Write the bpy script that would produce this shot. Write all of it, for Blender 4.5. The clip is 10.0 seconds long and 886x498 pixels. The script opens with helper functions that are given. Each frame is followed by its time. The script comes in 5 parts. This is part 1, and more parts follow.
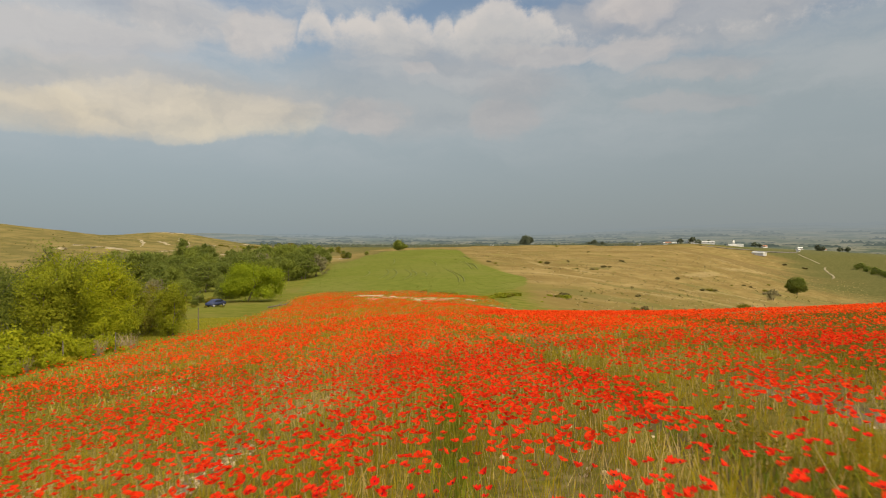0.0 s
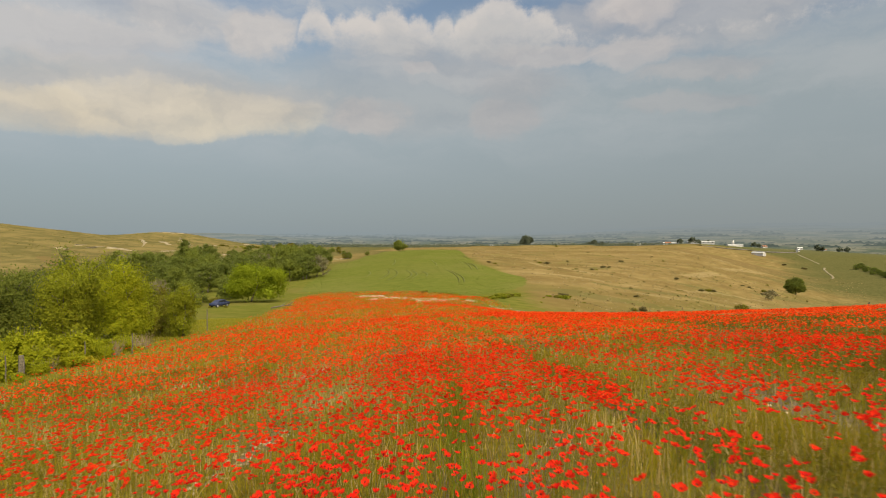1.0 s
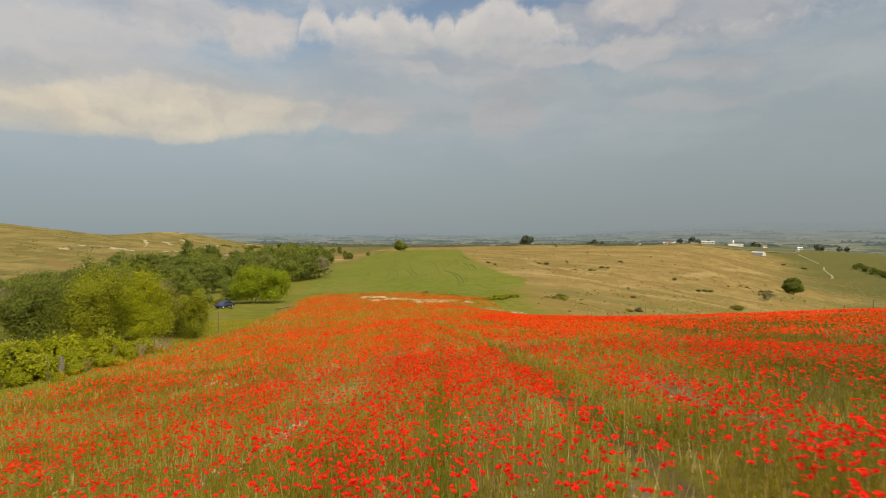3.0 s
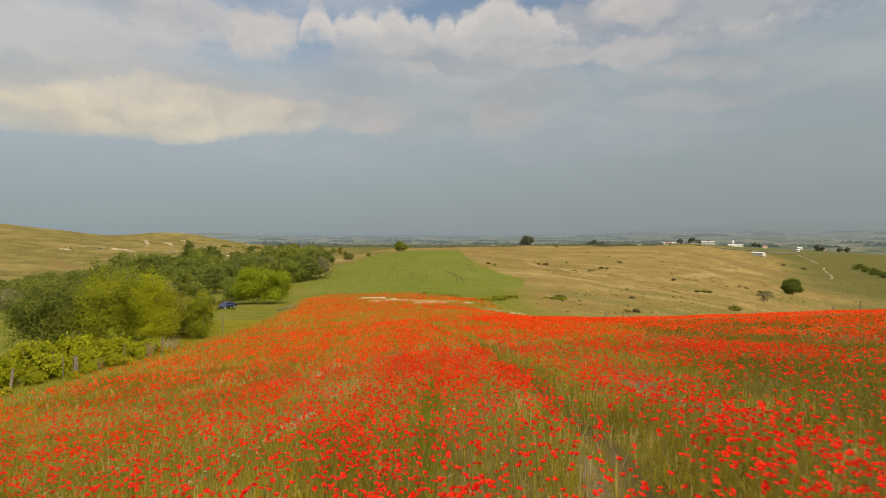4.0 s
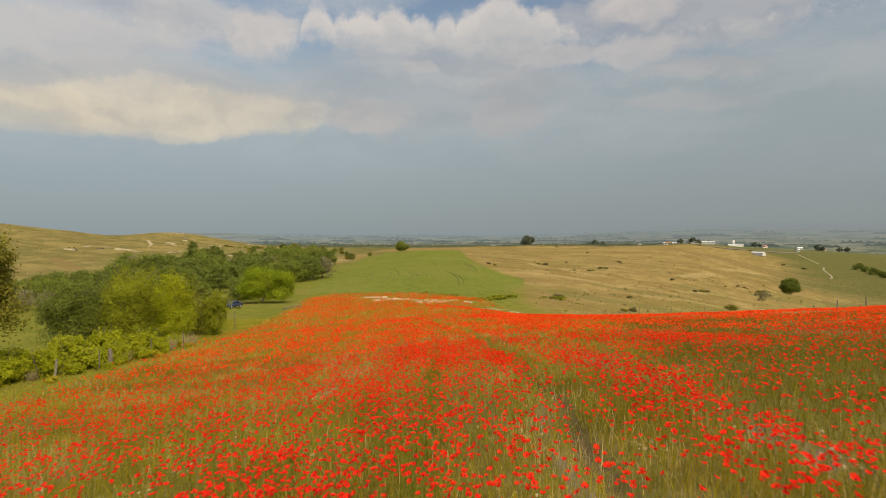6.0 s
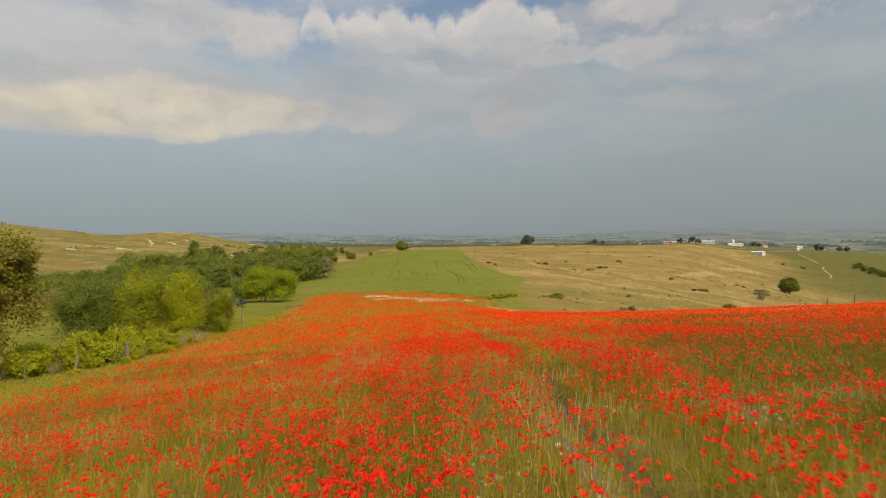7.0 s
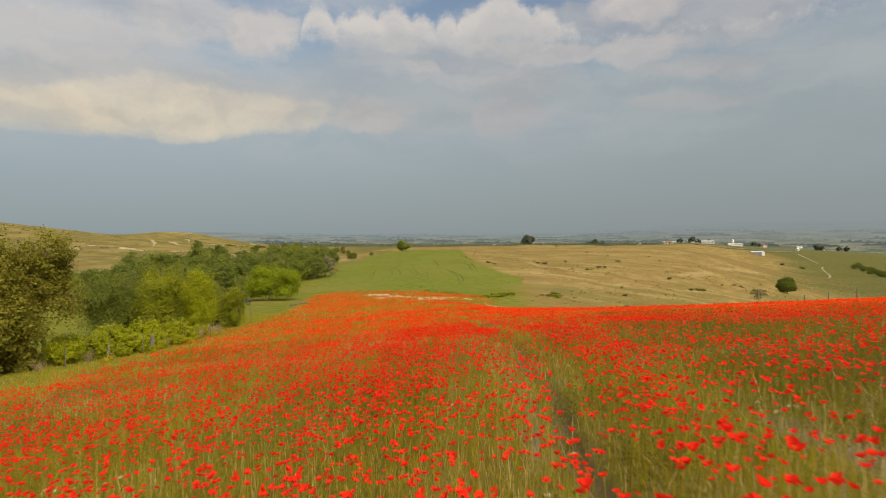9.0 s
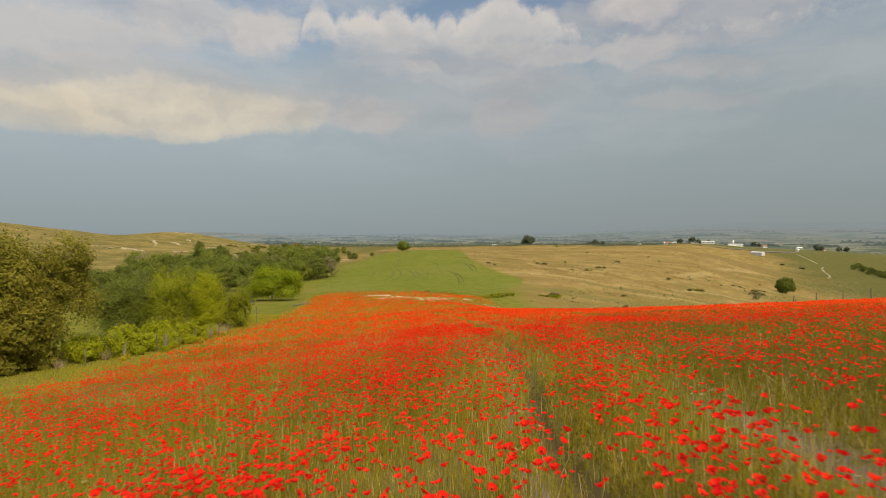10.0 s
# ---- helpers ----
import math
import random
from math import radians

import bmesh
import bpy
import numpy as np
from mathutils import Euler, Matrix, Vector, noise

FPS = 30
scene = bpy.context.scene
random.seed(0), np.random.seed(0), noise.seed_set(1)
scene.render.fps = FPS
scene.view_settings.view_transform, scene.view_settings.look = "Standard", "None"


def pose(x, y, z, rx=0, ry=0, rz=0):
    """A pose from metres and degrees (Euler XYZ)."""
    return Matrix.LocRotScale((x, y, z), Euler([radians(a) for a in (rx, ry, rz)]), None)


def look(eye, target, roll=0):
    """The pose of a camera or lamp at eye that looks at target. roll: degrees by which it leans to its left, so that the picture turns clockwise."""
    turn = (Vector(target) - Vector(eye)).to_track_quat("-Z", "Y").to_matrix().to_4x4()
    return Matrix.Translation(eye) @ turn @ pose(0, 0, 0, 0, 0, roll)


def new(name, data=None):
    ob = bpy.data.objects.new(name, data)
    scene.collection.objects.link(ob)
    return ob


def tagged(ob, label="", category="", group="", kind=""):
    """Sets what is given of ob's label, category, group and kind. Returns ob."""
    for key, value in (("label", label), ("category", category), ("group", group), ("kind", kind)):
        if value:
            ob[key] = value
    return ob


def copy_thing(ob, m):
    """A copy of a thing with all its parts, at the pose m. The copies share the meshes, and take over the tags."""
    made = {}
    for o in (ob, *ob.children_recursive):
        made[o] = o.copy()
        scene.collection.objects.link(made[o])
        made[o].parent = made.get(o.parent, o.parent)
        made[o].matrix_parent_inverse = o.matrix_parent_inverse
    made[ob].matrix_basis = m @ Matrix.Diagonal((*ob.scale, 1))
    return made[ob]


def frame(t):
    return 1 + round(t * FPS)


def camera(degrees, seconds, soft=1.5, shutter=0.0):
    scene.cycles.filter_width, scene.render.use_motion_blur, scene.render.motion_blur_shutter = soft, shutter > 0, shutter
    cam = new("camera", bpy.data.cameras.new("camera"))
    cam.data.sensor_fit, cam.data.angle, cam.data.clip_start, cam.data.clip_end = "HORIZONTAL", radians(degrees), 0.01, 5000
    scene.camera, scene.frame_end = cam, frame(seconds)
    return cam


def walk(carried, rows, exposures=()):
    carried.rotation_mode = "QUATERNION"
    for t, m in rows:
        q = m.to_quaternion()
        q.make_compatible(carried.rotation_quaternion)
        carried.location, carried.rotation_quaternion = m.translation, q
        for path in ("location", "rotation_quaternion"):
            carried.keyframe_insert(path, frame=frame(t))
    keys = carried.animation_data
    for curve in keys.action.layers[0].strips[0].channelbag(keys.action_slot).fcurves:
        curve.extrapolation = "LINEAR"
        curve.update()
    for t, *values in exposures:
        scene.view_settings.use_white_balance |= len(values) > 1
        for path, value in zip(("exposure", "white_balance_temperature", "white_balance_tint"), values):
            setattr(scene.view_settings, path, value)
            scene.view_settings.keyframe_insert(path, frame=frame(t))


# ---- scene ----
cam = camera(76.0, 10.0, soft=1.0, shutter=0.6)
METRES, EYE, TILT, LEAN, TURN = 16.0, 2.4, -1.3, 0.0, 0.0
ROWS = [
    (0.0, 0.0, 0.0, 0.0, 0.0, 0.0, 0.0),
    (0.5, -0.0041, -0.0523, 0.0094, 0.0086, -0.0206, -0.0278),
    (1.0, -0.0032, -0.1037, 0.0196, 0.0105, -0.0239, -0.0327),
    (1.5, 0.0006, -0.1519, 0.0300, 0.0144, -0.0542, -0.0510),
    (2.0, 0.0036, -0.1974, 0.0410, 0.0363, -0.0739, -0.0547),
    (2.5, 0.0077, -0.2468, 0.0522, 0.0621, -0.0868, -0.0439),
    (4.0, 0.0271, -0.3788, 0.0753, 0.1289, -0.0535, -0.0290),
    (4.5, 0.0319, -0.4289, 0.0840, 0.1466, -0.0504, -0.0423),
    (5.0, 0.0352, -0.4771, 0.0877, 0.1682, -0.0633, -0.0491),
    (5.5, 0.0339, -0.5239, 0.0874, 0.1998, -0.0629, -0.0358),
    (7.0, 0.0254, -0.6701, 0.0853, 0.2326, -0.1215, 0.0117),
    (7.5, 0.0288, -0.7188, 0.0836, 0.2552, -0.1116, 0.0017),
    (8.0, 0.0325, -0.7698, 0.0839, 0.2600, -0.1094, -0.0096),
    (8.5, 0.0361, -0.8260, 0.0835, 0.2733, -0.1146, -0.0266),
    (9.0, 0.0395, -0.8803, 0.0856, 0.2964, -0.1426, -0.0314),
    (9.5, 0.0435, -0.9367, 0.0922, 0.3207, -0.1288, -0.0420),
    (10.0, 0.0431, -0.9939, 0.1019, 0.3414, -0.1292, -0.0465),
]
walk(cam, [(t, pose(0, 0, EYE, TILT, LEAN, TURN) @ pose(METRES * x, METRES * y, METRES * z, 90 + pitch, roll, yaw)) for t, x, y, z, yaw, pitch, roll in ROWS])

# ---------------- sky and sun ----------------
SUN_AZ, SUN_EL = 146.0, 41.0      # degrees clockwise from straight ahead; above the horizon
world = bpy.data.worlds.new("sky")
scene.world = world
world.use_nodes = True
wt = world.node_tree
wt.nodes.clear()


class Nodes:
    """Short hand for node trees."""

    def __init__(self, tree):
        self.t = tree

    def add(self, kind, **props):
        n = self.t.nodes.new(kind)
        for k, v in props.items():
            if k == "op":
                n.operation = v
            elif k == "clamp":
                n.use_clamp = v
        return n

    def put(self, socket, v):
        if isinstance(v, bpy.types.NodeSocket):
            self.t.links.new(v, socket)
        else:
            socket.default_value = v

    def math(self, op, a, b=0.0, c=0.0, clamp=False):
        n = self.add("ShaderNodeMath", op=op, clamp=clamp)
        for s, v in zip(n.inputs, (a, b, c)):
            self.put(s, v)
        return n.outputs[0]

    def range(self, v, a, b, lo=0.0, hi=1.0, soft=True):
        n = self.add("ShaderNodeMapRange")
        n.interpolation_type = "SMOOTHSTEP" if soft else "LINEAR"
        for s, q in zip(n.inputs[:5], (v, a, b, lo, hi)):
            self.put(s, q)
        return n.outputs[0]

    def noise(self, vec, scale, detail=4.0, rough=.55, distort=0.0, out=0):
        n = self.add("ShaderNodeTexNoise")
        self.put(n.inputs["Vector"], vec)
        n.inputs["Scale"].default_value = scale
        n.inputs["Detail"].default_value = detail
        n.inputs["Roughness"].default_value = rough
        n.inputs["Distortion"].default_value = distort
        return n.outputs[out]

    def mix(self, f, a, b, blend="MIX"):
        n = self.add("ShaderNodeMix")
        n.data_type, n.blend_type = "RGBA", blend
        self.put(n.inputs[0], f)
        for s, v in ((n.inputs[6], a), (n.inputs[7], b)):
            self.put(s, v if isinstance(v, bpy.types.NodeSocket) else (*v, 1))
        return n.outputs[2]

    def combine(self, x, y, z):
        n = self.add("ShaderNodeCombineXYZ")
        for s, v in zip(n.inputs, (x, y, z)):
            self.put(s, v)
        return n.outputs[0]

    def split(self, v):
        n = self.add("ShaderNodeSeparateXYZ")
        self.put(n.inputs[0], v)
        return n.outputs


w = Nodes(wt)
sky = w.add("ShaderNodeTexSky")
sky.sky_type = "NISHITA"
sky.sun_disc = False
sky.sun_elevation, sky.sun_rotation = radians(SUN_EL), radians(SUN_AZ)
sky.dust_density = 1.5
way = w.add("ShaderNodeTexCoord").outputs["Generated"]
dx, dy, dz = w.split(way)
az = w.math("ARCTAN2", dx, dy)                # 0 straight ahead, to the right positive
el = w.math("ARCSINE", dz)
# cloud space: lumps that are flatter towards the horizon
wob = w.noise(way, 9.0, 5.0, .6, out=1)
wx, wy, wz = w.split(wob)
azw = w.math("ADD", az, w.math("MULTIPLY", w.math("SUBTRACT", wx, .5), .16))
elw = w.math("ADD", el, w.math("MULTIPLY", w.math("SUBTRACT", wy, .5), .075))


def bank(a0, e0, ra, re, low=1.0):
    """A cloud bank round a direction, 0 outside to 1 inside; low < 1 gives it a sharper underside."""
    p = w.math("DIVIDE", w.math("SUBTRACT", azw, a0), ra)
    q = w.math("DIVIDE", w.math("SUBTRACT", elw, e0), re)
    if low != 1.0:
        q = w.math("MAXIMUM", q, w.math("MULTIPLY", q, -1.0 / low))
    d = w.math("ADD", w.math("MULTIPLY", p, p), w.math("MULTIPLY", q, q))
    return w.range(d, 1.0, 0.0)


lay = w.combine(w.math("MULTIPLY", azw, 3.0), w.math("MULTIPLY", elw, 10.0), 3.7)
veil = w.noise(lay, 1.0, 7.0, .60)
lump = w.noise(w.combine(azw, w.math("MULTIPLY", elw, 1.5), 1.3), 12.0, 7.0, .55)
soft = w.noise(w.combine(azw, w.math("MULTIPLY", elw, 2.6), 5.1), 6.0, 6.0, .58)
puff = w.math("ADD", w.math("MULTIPLY", lump, .5), w.math("MULTIPLY", soft, .5))
# clear sky, hazy towards the horizon
blue = w.mix(1.0, sky.outputs[0], (.125, .118, .108), "MULTIPLY")
side = w.range(az, -.7, .7)
haze = w.mix(w.range(el, -.02, .22), w.mix(side, (.272, .325, .345), (.252, .286, .292)), w.mix(side, (.375, .437, .468), (.318, .365, .380)))
clear = w.mix(w.range(el, .22, .38, .95, .10), blue, haze)
# thin veil of high cloud
c1 = w.mix(w.math("MULTIPLY", w.range(veil, .40, .68), w.range(el, .06, .28, 0.0, .75)), clear, w.mix(side, (.51, .53, .55), (.42, .445, .455)))
# cloud banks: direction, size, underside, colour, cover, crispness, kind of lump
BANKS = [(-.62, .345, .34, .080, 1.3, (.56, .55, .54), .70, .50, 0),
         (-.60, .285, .22, .040, 1.0, (.56, .535, .52), .55, .50, 0),
         (-.32, .330, .09, .045, 1.3, (.65, .60, .555), .80, .42, 2),
         (-.45, .345, .12, .045, 1.4, (.60, .575, .55), .65, .45, 2),
         (.40, .350, .32, .060, 1.4, (.52, .495, .475), .62, .55, 0),
         (.34, .372, .10, .036, 1.4, (.63, .58, .545), .72, .42, 2),
         (-.03, .245, .34, .10, 1.0, (.45, .455, .455), .50, .6, 0),
         (-.50, .212, .42, .070, 1.0, (.56, .52, .475), .75, .75, 2),
         (-.42, .190, .26, .054, .85, (.74, .65, .49), .74, .85, 2),
         (-.48, .215, .13, .040, 1.0, (.73, .65, .52), .62, .52, 2),
         (-.64, .174, .18, .046, .85, (.71, .62, .47), .74, .85, 2),
         (-.30, .205, .12, .040, .9, (.62, .565, .48), .50, .55, 2),
         (-.13, .200, .10, .044, .9, (.56, .51, .475), .60, .52, 2),
         (.115, .205, .07, .055, .9, (.50, .465, .445), .50, .5, 2),
         (.14, .260, .10, .035, .9, (.47, .455, .445), .45, .5, 2),
         (.18, .302, .12, .026, .9, (.60, .55, .515), .65, .42, 2),
         (.325, .296, .085, .036, .9, (.58, .535, .505), .58, .42, 2),
         (.44, .262, .14, .024, .9, (.50, .47, .45), .50, .45, 0),
         (.42, .215, .13, .022, .9, (.45, .43, .42), .40, .5, 0),
         (-.044, .281, .055, .016, .9, (.60, .545, .515), .60, .42, 2),
         (.02, .305, .26, .055, 1.2, (.50, .495, .49), .55, .6, 0),
         (-.105, .325, .130, .036, 1.0, (.56, .54, .515), .60, .60, 0),
         (.110, .330, .120, .036, 1.0, (.56, .54, .515), .60, .60, 0),
         (.285, .372, .060, .034, 1.3, (.60, .555, .525), .62, .52, 2)]
for a0, e0, ra, re, low, col, much, crisp, kind in BANKS:
    f = bank(a0, e0, ra, re, low)
    grain = (soft, lump, puff)[kind]
    g = w.math("ADD", f, w.math("MULTIPLY", w.math("SUBTRACT", grain, .5), (1.7, 1.25, 1.9)[kind]))
    a = w.math("MULTIPLY", w.range(g, .5 - crisp, .5 + crisp), w.math("MULTIPLY", w.range(f, 0.0, .35), much))
    lit = w.mix(w.range(grain, .30, .66), tuple(.78 * v + q for v, q in zip(col, (0, .01, .03))), col)
    c1 = w.mix(a, c1, lit)
# a row of cumulus: heads side by side with a bumpy upper rim, melting into grey below
rim = 0.0
azc = w.math("ADD", az, w.math("MULTIPLY", w.math("SUBTRACT", wx, .5), .03))
for a0, top, half in [(-.218, .378, .034), (-.176, .362, .030), (-.143, .374, .042), (-.090, .380, .044), (-.044, .368, .036), (.000, .371, .030), (.045, .376, .036), (.094, .398, .064), (.160, .374, .056), (.205, .350, .036)]:
    q = w.math("DIVIDE", w.math("SUBTRACT", azc, a0), half)
    dome = w.math("SQRT", w.math("MAXIMUM", w.math("SUBTRACT", 1.0, w.math("MULTIPLY", q, q)), 0.0))
    rim = w.math("MAXIMUM", rim, w.math("MULTIPLY_ADD", dome, .075, top - .075))
fluff = w.math("MULTIPLY", w.math("SUBTRACT", w.noise(w.combine(az, w.math("MULTIPLY", el, 1.2), 8.0), 42.0, 6.0, .65), .5), .040)
under = w.math("SUBTRACT", w.math("ADD", rim, fluff), el)
cover = w.math("MULTIPLY", w.range(under, -.006, .016), w.range(w.math("ADD", el, w.math("MULTIPLY", fluff, 1.6)), .306, .352, 0.0, .88))
shade = w.range(w.math("ADD", under, w.math("MULTIPLY", w.math("SUBTRACT", lump, .5), .10)), .0, .060)
c1 = w.mix(cover, c1, w.mix(shade, (.68, .625, .575), (.54, .525, .51)))
# over the head and behind: unseen broken cloud, added extra bright to fill the shadows
up = w.math("MAXIMUM", w.range(el, .48, .75), w.math("MULTIPLY", w.range(dy, -.05, -.45), w.range(el, .02, .20)))
c1 = w.mix(w.math("MULTIPLY", up, w.range(veil, .36, .60, .15, .9)), c1, (1.55, 1.50, 1.40))
bg = w.add("ShaderNodeBackground")
w.put(bg.inputs[0], c1)
bg.inputs[1].default_value = 1.0
out = w.add("ShaderNodeOutputWorld")
wt.links.new(bg.outputs[0], out.inputs[0])

sun_data = bpy.data.lights.new("sun", "SUN")
sun_data.energy, sun_data.angle, sun_data.color = 4.2, radians(3.0), (1.0, .87, .59)
sun = new("sun", sun_data)
sun_way = Vector((math.sin(radians(SUN_AZ)) * math.cos(radians(SUN_EL)), math.cos(radians(SUN_AZ)) * math.cos(radians(SUN_EL)), math.sin(radians(SUN_EL))))
sun.matrix_world = look(sun_way * 50, (0, 0, 0))
scene.view_settings.exposure = 0.0

# ---------------- materials ----------------
def material(name):
    m = bpy.data.materials.new(name)
    m.use_nodes = True
    m.node_tree.nodes.clear()
    n = Nodes(m.node_tree)
    o = n.add("ShaderNodeOutputMaterial")
    return m, n, o


def principled(n, o, colour, rough=.8, spec=.3, metal=0.0, bump=None, strength=.3, dist=.02):
    p = n.add("ShaderNodeBsdfPrincipled")
    n.put(p.inputs["Base Color"], colour if isinstance(colour, bpy.types.NodeSocket) else (*colour, 1))
    n.put(p.inputs["Roughness"], rough)
    p.inputs["Specular IOR Level"].default_value = spec
    p.inputs["Metallic"].default_value = metal
    if bump is not None:
        b = n.add("ShaderNodeBump")
        b.inputs["Strength"].default_value, b.inputs["Distance"].default_value = strength, dist
        n.put(b.inputs["Height"], bump)
        n.t.links.new(b.outputs[0], p.inputs["Normal"])
    n.t.links.new(p.outputs[0], o.inputs[0])
    return p


def where(n):
    return n.add("ShaderNodeNewGeometry").outputs["Position"]


def island(n):
    return n.add("ShaderNodeNewGeometry").outputs["Random Per Island"]


def leafy(name, dark, light, glow=.35, rough=.6, third=None, part=.1):
    """Leaves, grass and petals: each one its own shade, letting some light through."""
    m, n, o = material(name)
    r = island(n)
    big = n.noise(where(n), .35, 3.0)
    f = n.math("ADD", n.math("MULTIPLY", r, .7), n.math("MULTIPLY", n.math("SUBTRACT", big, .35), .8), clamp=True)
    c = n.mix(f, dark, light)
    if third:
        c = n.mix(n.range(n.math("FRACT", n.math("MULTIPLY", r, 37.7)), 1 - part, 1 - part + .02), c, third)
    d = n.add("ShaderNodeBsdfPrincipled")
    n.put(d.inputs["Base Color"], c)
    d.inputs["Roughness"].default_value = rough
    d.inputs["Specular IOR Level"].default_value = .04
    t = n.add("ShaderNodeBsdfTranslucent")
    n.put(t.inputs[0], c)
    x = n.add("ShaderNodeMixShader")
    x.inputs[0].default_value = glow
    for a, b in ((d, 1), (t, 2)):
        n.t.links.new(a.outputs[0], x.inputs[b])
    n.t.links.new(x.outputs[0], o.inputs[0])
    return m


def ground_material():
    """Soil and short growth, told apart by the zones of the land."""
    m, n, o = material("land")
    pos = where(n)
    zone = n.add("ShaderNodeAttribute")
    zone.attribute_name = "zone"
    zr, zg, zb = n.split(zone.outputs["Vector"])
    ragged = n.math("MULTIPLY", n.math("SUBTRACT", n.noise(pos, .25, 5.0, .65), .5), .8)

    def edge(z):
        return n.range(n.math("ADD", z, ragged), .40, .60)

    fine = n.noise(pos, 6.0, 6.0, .65)
    mid = n.noise(pos, .35, 5.0, .6)
    wide = n.noise(pos, .03, 5.0, .6)
    px, py, pz = n.split(pos)
    # streaks along the contour lines of the dry slopes
    streak = n.noise(n.combine(n.math("MULTIPLY", px, .012), n.math("MULTIPLY", py, .05), n.math("MULTIPLY", pz, .5)), 1.0, 6.0, .65)
    # meadow, olive to yellow
    meadow = n.mix(n.range(mid, .3, .7), (.112, .126, .018), (.178, .168, .033))
    meadow = n.mix(n.range(wide, .45, .65), meadow, (.172, .150, .038))
    # farther off the meadow turns darker and greyer
    meadow = n.mix(n.range(py, 240.0, 420.0), meadow, n.mix(n.range(mid, .3, .7), (.080, .083, .027), (.138, .125, .045)))
    # dry grass on the hill
    dry = n.mix(n.range(streak, .35, .66), (.195, .134, .048), (.295, .212, .086))
    dry = n.mix(n.range(wide, .50, .66, 0.0, .65), dry, (.185, .158, .048))
    dry = n.mix(n.range(n.noise(pos, .11, 6.0, .7), .50, .72, 0.0, .6), dry, (.170, .125, .052))
    dry = n.mix(n.range(n.noise(pos, .017, 7.0, .68), .47, .62, 0.0, .7), dry, (.170, .120, .042))
    dry = n.mix(n.range(mid, .62, .75, 0.0, .5), dry, (.135, .11, .042))
    # the hills on the left keep more green, in patches
    olive = n.mix(n.range(n.noise(pos, .035, 6.0, .7), .40, .62), (.125, .112, .038), (.235, .182, .070))
    dry = n.mix(n.range(px, -120.0, -60.0, .85, 0.0), dry, olive)
    # ploughed and grazed patches on the slope, with ragged rims of their own
    stain = n.add("ShaderNodeAttribute")
    stain.attribute_name = "patch"
    sr, sg, sb = n.split(stain.outputs["Vector"])
    dry = n.mix(n.math("MULTIPLY", edge(sr), .75), dry, n.mix(fine, (.165, .112, .045), (.215, .150, .060)))
    dry = n.mix(n.math("MULTIPLY", edge(sg), .70), dry, n.mix(fine, (.120, .108, .036), (.175, .150, .052)))
    dry = n.mix(n.math("MULTIPLY", edge(sb), .38), dry, n.mix(fine, (.36, .27, .125), (.46, .36, .19)))
    # young crop
    crop = n.mix(n.range(mid, .3, .7), (.118, .140, .023), (.155, .165, .032))
    crop = n.mix(n.range(wide, .40, .65, 0.0, .5), crop, (.172, .166, .044))
    # field soil under the poppies
    soil = n.mix(n.range(fine, .35, .7), (.125, .118, .017), (.230, .188, .048))
    soil = n.mix(n.range(mid, .5, .72, 0.0, .7), soil, (.24, .192, .082))
    # patchwork of far fields, the grey of the haze put into their colours
    cells = n.add("ShaderNodeTexVoronoi")
    cells.inputs["Scale"].default_value = .0058
    n.put(cells.inputs["Vector"], n.combine(px, n.math("MULTIPLY", py, .45), 0.0))
    cr, cg, cb = n.split(cells.outputs["Color"])
    fields = n.mix(cr, (.085, .105, .058), (.160, .165, .092))
    fields = n.mix(n.range(cg, .6, .7, 0.0, .6), fields, (.14, .13, .085))
    far_off = n.add("ShaderNodeAttribute")
    far_off.attribute_name = "plain"
    meadow = n.mix(far_off.outputs["Fac"], meadow, fields)
    c = n.mix(n.range(n.math("ADD", zb, ragged), .12, .88), meadow, dry)
    c = n.mix(edge(zg), c, crop)
    c = n.mix(edge(zr), c, soil)
    worn = n.add("ShaderNodeAttribute")
    worn.attribute_name = "rut"
    c = n.mix(n.range(n.math("ADD", worn.outputs["Fac"], n.math("MULTIPLY", n.math("SUBTRACT", fine, .5), .8)), .25, .6), c, n.mix(fine, (.085, .066, .024), (.185, .142, .066)))
    bare = n.add("ShaderNodeAttribute")
    bare.attribute_name = "bare"
    c = n.mix(n.range(n.math("ADD", bare.outputs["Fac"], n.math("MULTIPLY", n.math("SUBTRACT", fine, .5), .8)), .25, .6), c, n.mix(fine, (.13, .105, .070), (.27, .215, .150)))
    c = n.mix(n.range(fine, .2, .8, 0.0, .35), c, n.mix(.5, c, (.05, .05, .02)))
    principled(n, o, c, 1.0, .0, bump=n.math("ADD", fine, n.math("MULTIPLY", mid, 3.0)), strength=.5, dist=.06)
    return m


def speckled(name, a, b, scale, rough=.8, bumpy=.4, dist=.02, spec=.25):
    m, n, o = material(name)
    pos = n.add("ShaderNodeTexCoord").outputs["Object"]
    f = n.noise(pos, scale, 6.0, .62)
    g = n.noise(pos, scale * .17, 4.0, .6)
    c = n.mix(n.range(f, .3, .72), a, b)
    c = n.mix(n.range(g, .45, .7, 0.0, .5), c, tuple(.62 * v for v in a))
    principled(n, o, c, rough, spec, bump=f, strength=bumpy, dist=dist)
    return m


